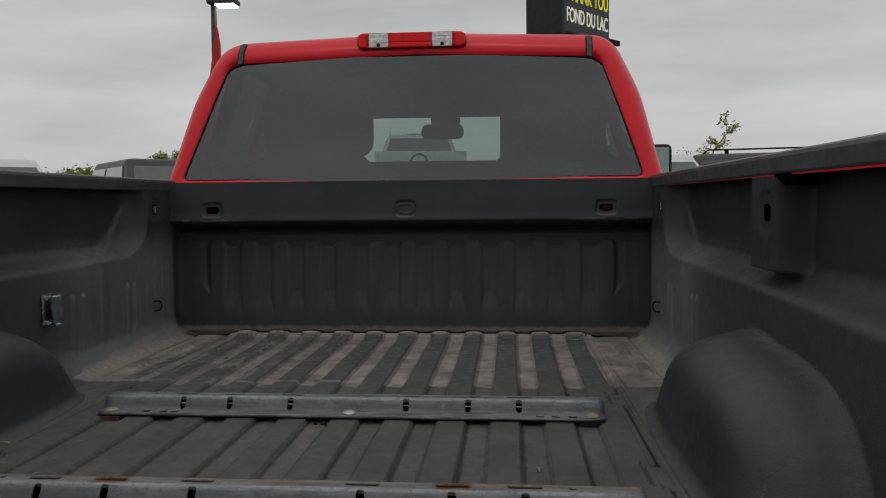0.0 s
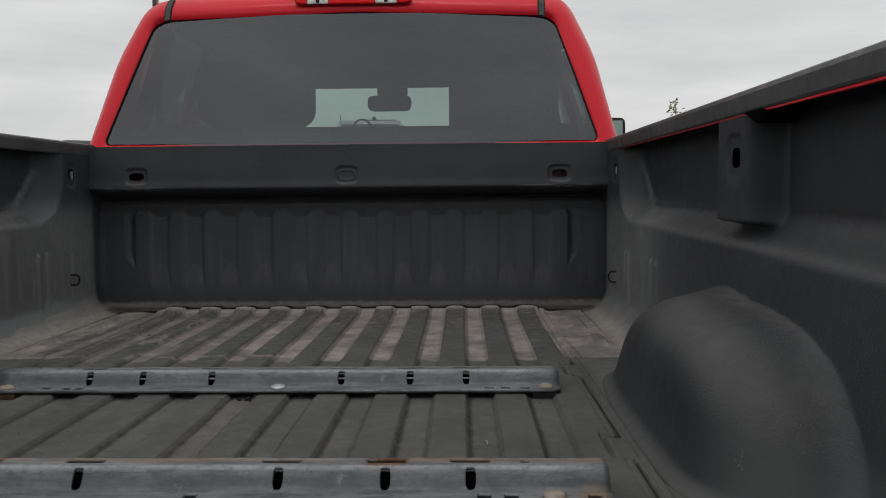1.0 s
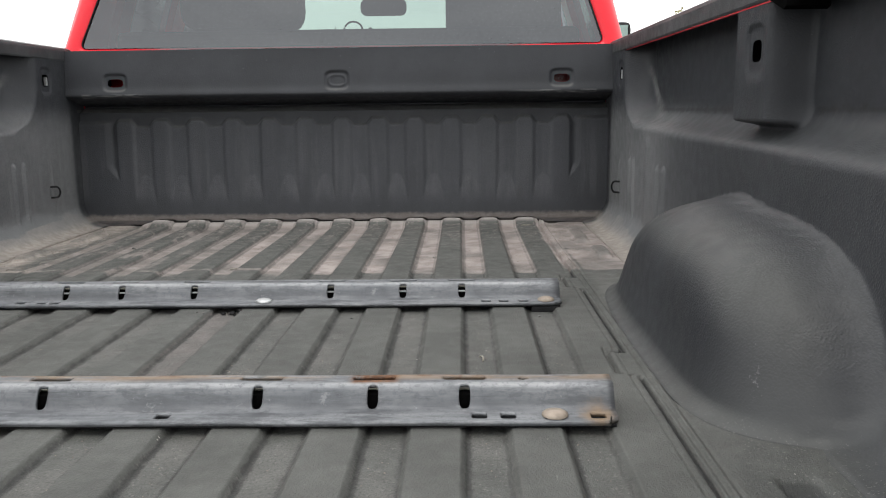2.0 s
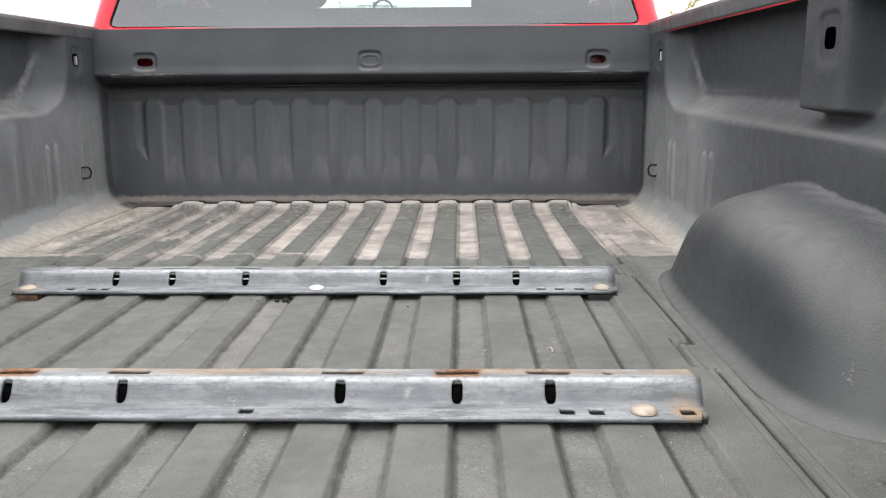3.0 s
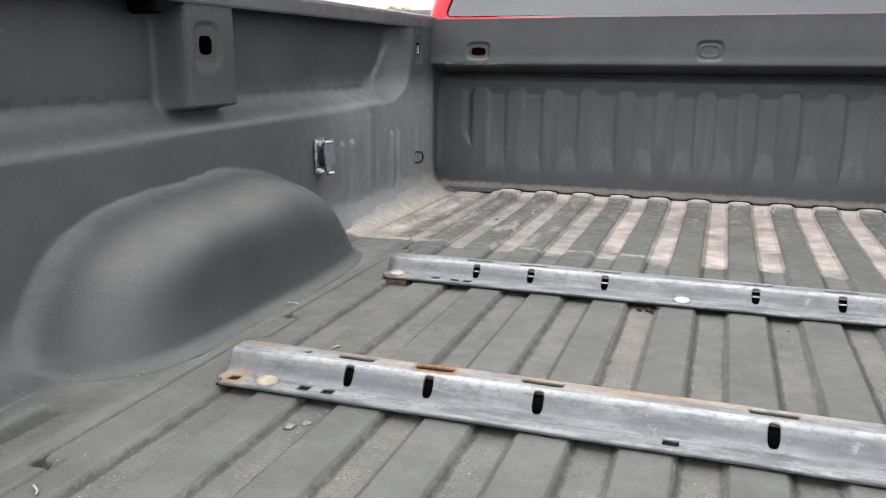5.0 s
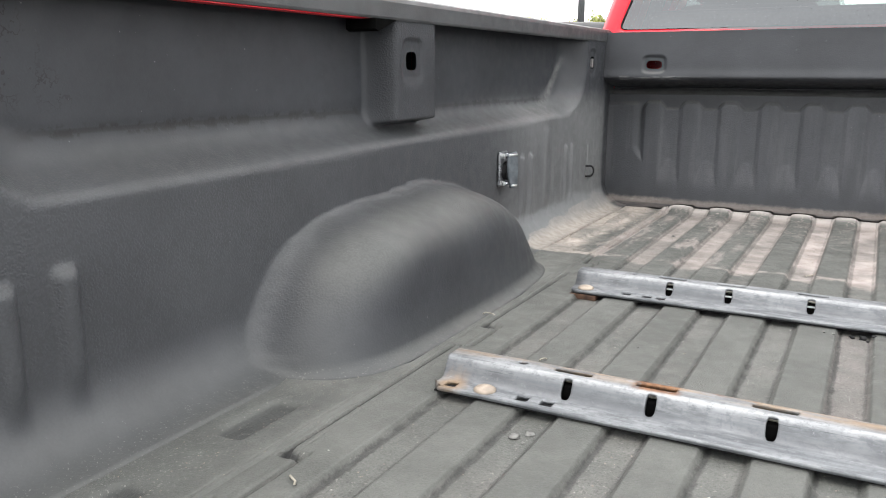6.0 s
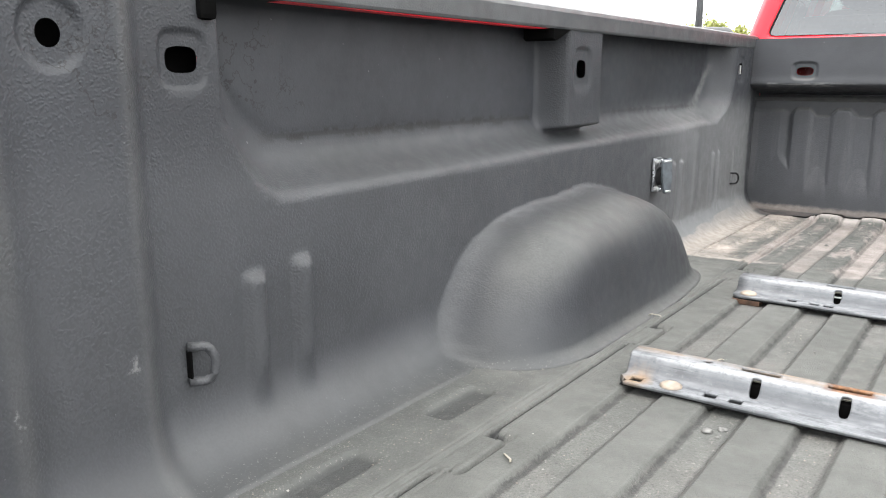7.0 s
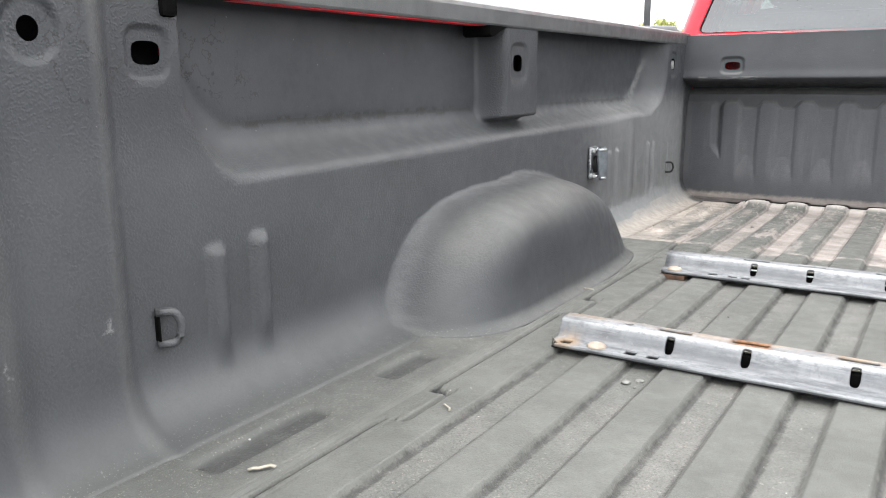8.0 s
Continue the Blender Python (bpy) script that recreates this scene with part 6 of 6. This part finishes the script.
def words(body, size, width, mat, parent, m):
    cu = bpy.data.curves.new("lettering", 'FONT')
    cu.body, cu.size, cu.extrude, cu.offset = body, size, 0.01, 0.004
    tmp = bpy.data.objects.new("lettering", cu)
    scene.collection.objects.link(tmp)
    me = bpy.data.meshes.new_from_object(tmp.evaluated_get(bpy.context.evaluated_depsgraph_get()))
    bpy.data.objects.remove(tmp)
    xs = [v.co.x for v in me.vertices]
    k = width / (max(xs) - min(xs))
    me.transform(Matrix.Diagonal((k, 1, 1, 1)) @ Matrix.Translation((-min(xs), 0, 0)))
    me.transform(m)
    me.materials.clear()
    me.materials.append(mat)
    return part_mesh("lettering", me, parent)


def pylon_sign():
    root = thing("pylon_sign", "tall black pylon sign with yellow and cream lettering", "sign", (1.71, 17.27, -0.10))
    ang = math.atan2(1.70, 1.30)
    root.rotation_euler = (0, 0, ang)
    z0 = 4.68
    cab = part("cabinet", boxbm(0, 2.14, 0, 1.14, z0, z0 + 3.4, bev=0.02), simple("charcoal_cladding", (0.012, 0.013, 0.016), 0.6, var=0.1, scale=3), root, "charcoal metal cabinet")
    part("corner_trim", boxbm(-0.03, 0.05, -0.02, 0.03, z0 - 0.02, z0 + 3.42, bev=0.008), M_DARKMETAL, cab)
    part("sign_face", boxbm(0.06, 2.11, -0.012, -0.002, z0 + 0.05, z0 + 3.35), simple("black_sign_face", (0.012, 0.014, 0.013), 0.35, var=0.1, scale=2), cab, "black sign face")
    turn = Matrix.Rotation(radians(90), 4, 'X')
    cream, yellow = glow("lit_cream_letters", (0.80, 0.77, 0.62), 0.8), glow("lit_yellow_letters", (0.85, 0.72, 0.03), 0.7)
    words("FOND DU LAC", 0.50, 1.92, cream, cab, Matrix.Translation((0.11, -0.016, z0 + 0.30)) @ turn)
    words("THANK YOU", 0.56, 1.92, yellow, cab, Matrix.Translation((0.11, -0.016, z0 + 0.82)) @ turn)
    part("mast", boxbm(0.0, 0.45, 0.02, 1.12, 0, z0 - 0.005, bev=0.02), M_DARKMETAL, root, "dark clad mast")
    ant = part("antenna_boom", boxbm(2.145, 2.86, 0.10, 0.13, z0 + 0.115, z0 + 0.140), M_DARKMETAL, root, "small aerial")
    for k in range(7):
        part("aerial_rod", boxbm(2.20 + k * 0.10, 2.218 + k * 0.10, 0.06, 0.17, z0 + 0.06, z0 + 0.195, bev=0.002), M_DARKMETAL, ant)


M_DARKMETAL = simple("dark_metal", (0.05, 0.052, 0.055), 0.5, 0.4, var=0.12, scale=6)
lamp_post()
flag()
pylon_sign()


# ---------------------------------------------------------------- trees
def leaf_material(name, a, b):
    m, nt, bs = mat_new(name)
    info = nt.nodes.new("ShaderNodeNewGeometry")
    ln(nt, mixc(nt, info.outputs["Random Per Island"], a, b), bs.inputs["Base Color"])
    bs.inputs["Roughness"].default_value = 0.75
    bs.inputs["Subsurface Weight"].default_value = 0.0
    return m


M_BARK = simple("bark", (0.11, 0.085, 0.065), 0.9, var=0.3, scale=20, bmp=0.6, bscale=60)


def tree(name, label, at, height, spread, base, leaves, leaf_size, mat, seed, limbs=9):
    """Tapered trunk, forked limbs and a loose crown of single leaves."""
    rng = random.Random(seed)
    root = thing(name, label, "tree", (*at, float(ground_z(at[1]))), group="trees beyond the lot")
    bm = bmesh.new()
    tips = []
    bend = [Vector((rng.uniform(-1, 1) * 0.05 * k, rng.uniform(-1, 1) * 0.05 * k, height * 0.97 * k / 6)) for k in range(7)]
    for k in range(6):
        cyl(bm, bend[k], bend[k + 1], 0.018 * height * (1 - k / 6.5), 0.018 * height * (1 - (k + 1) / 6.5), seg=7)
    part("trunk", bm, M_BARK, root)
    for i in range(limbs):
        f = base + (0.97 - base) * i / limbs
        k = min(5, int(f * 6))
        p = bend[k].lerp(bend[k + 1], f * 6 - k)
        a = rng.uniform(0, 2 * math.pi)
        ln_ = spread * rng.uniform(0.6, 1.1) * (1.15 - 0.75 * (f - base) / (1 - base))
        pts = [p]
        for j in range(1, 4):
            pts.append(p + Vector((math.cos(a) * ln_ * j / 3, math.sin(a) * ln_ * j / 3, ln_ * 0.75 * (j / 3) ** 0.8)) + Vector((rng.gauss(0, 0.04), rng.gauss(0, 0.04), rng.gauss(0, 0.04))) * ln_)
        b2 = bmesh.new()
        tube(b2, pts, max(0.006, 0.004 * height * 0.6), 5)
        part("limb", b2, M_BARK, root)
        tips += pts[1:] + [pts[2].lerp(pts[3], 0.5)]
    tips.append(bend[6])
    verts, faces = [], []
    for k in range(leaves):
        c = rng.choice(tips) + Vector((rng.gauss(0, 1), rng.gauss(0, 1), rng.gauss(0, 0.8))) * spread * 0.16
        u = Vector((rng.gauss(0, 1), rng.gauss(0, 1), rng.gauss(0, 1))).normalized()
        w = u.orthogonal().normalized()
        s = leaf_size * rng.uniform(0.6, 1.3)
        i = len(verts)
        verts += [tuple(c - u * s), tuple(c + w * s * 0.45), tuple(c + u * s), tuple(c - w * s * 0.45)]
        faces.append((i, i + 1, i + 2, i + 3))
    part_mesh("crown", mesh_of("crown", verts, faces, mat, False), root)
    return root


M_LEAFY = leaf_material("yellowing_leaves", (0.34, 0.33, 0.09), (0.20, 0.24, 0.07))
M_LEAFB = leaf_material("browning_leaves", (0.42, 0.36, 0.15), (0.28, 0.27, 0.12))
tree("young_tree", "young tree with sparse yellow-brown autumn leaves", polar(14.1, 21.0), 2.66, 0.37, 0.40, 420, 0.055, M_LEAFB, 3)
tree("bare_shrub", "bare brown shrub with few leaves", polar(12.1, 33.0), 2.3, 0.95, 0.25, 420, 0.05, M_LEAFB, 8, 16)
for i_, (az_, d_, h_) in enumerate([(-29.4, 34, 1.62), (-28.3, 36, 1.6), (-24.2, 40, 2.8), (-22.4, 42, 2.95), (-19.9, 44, 2.95), (-18.0, 41, 2.9), (-16.9, 43, 2.75), (-31.5, 38, 1.5)]):
    tree("broadleaf_tree", "yellow-green leafy tree beyond the lot", polar(az_, d_), h_, 0.95, 0.3, 2200, 0.085, M_LEAFY, 20 + i_, 14)
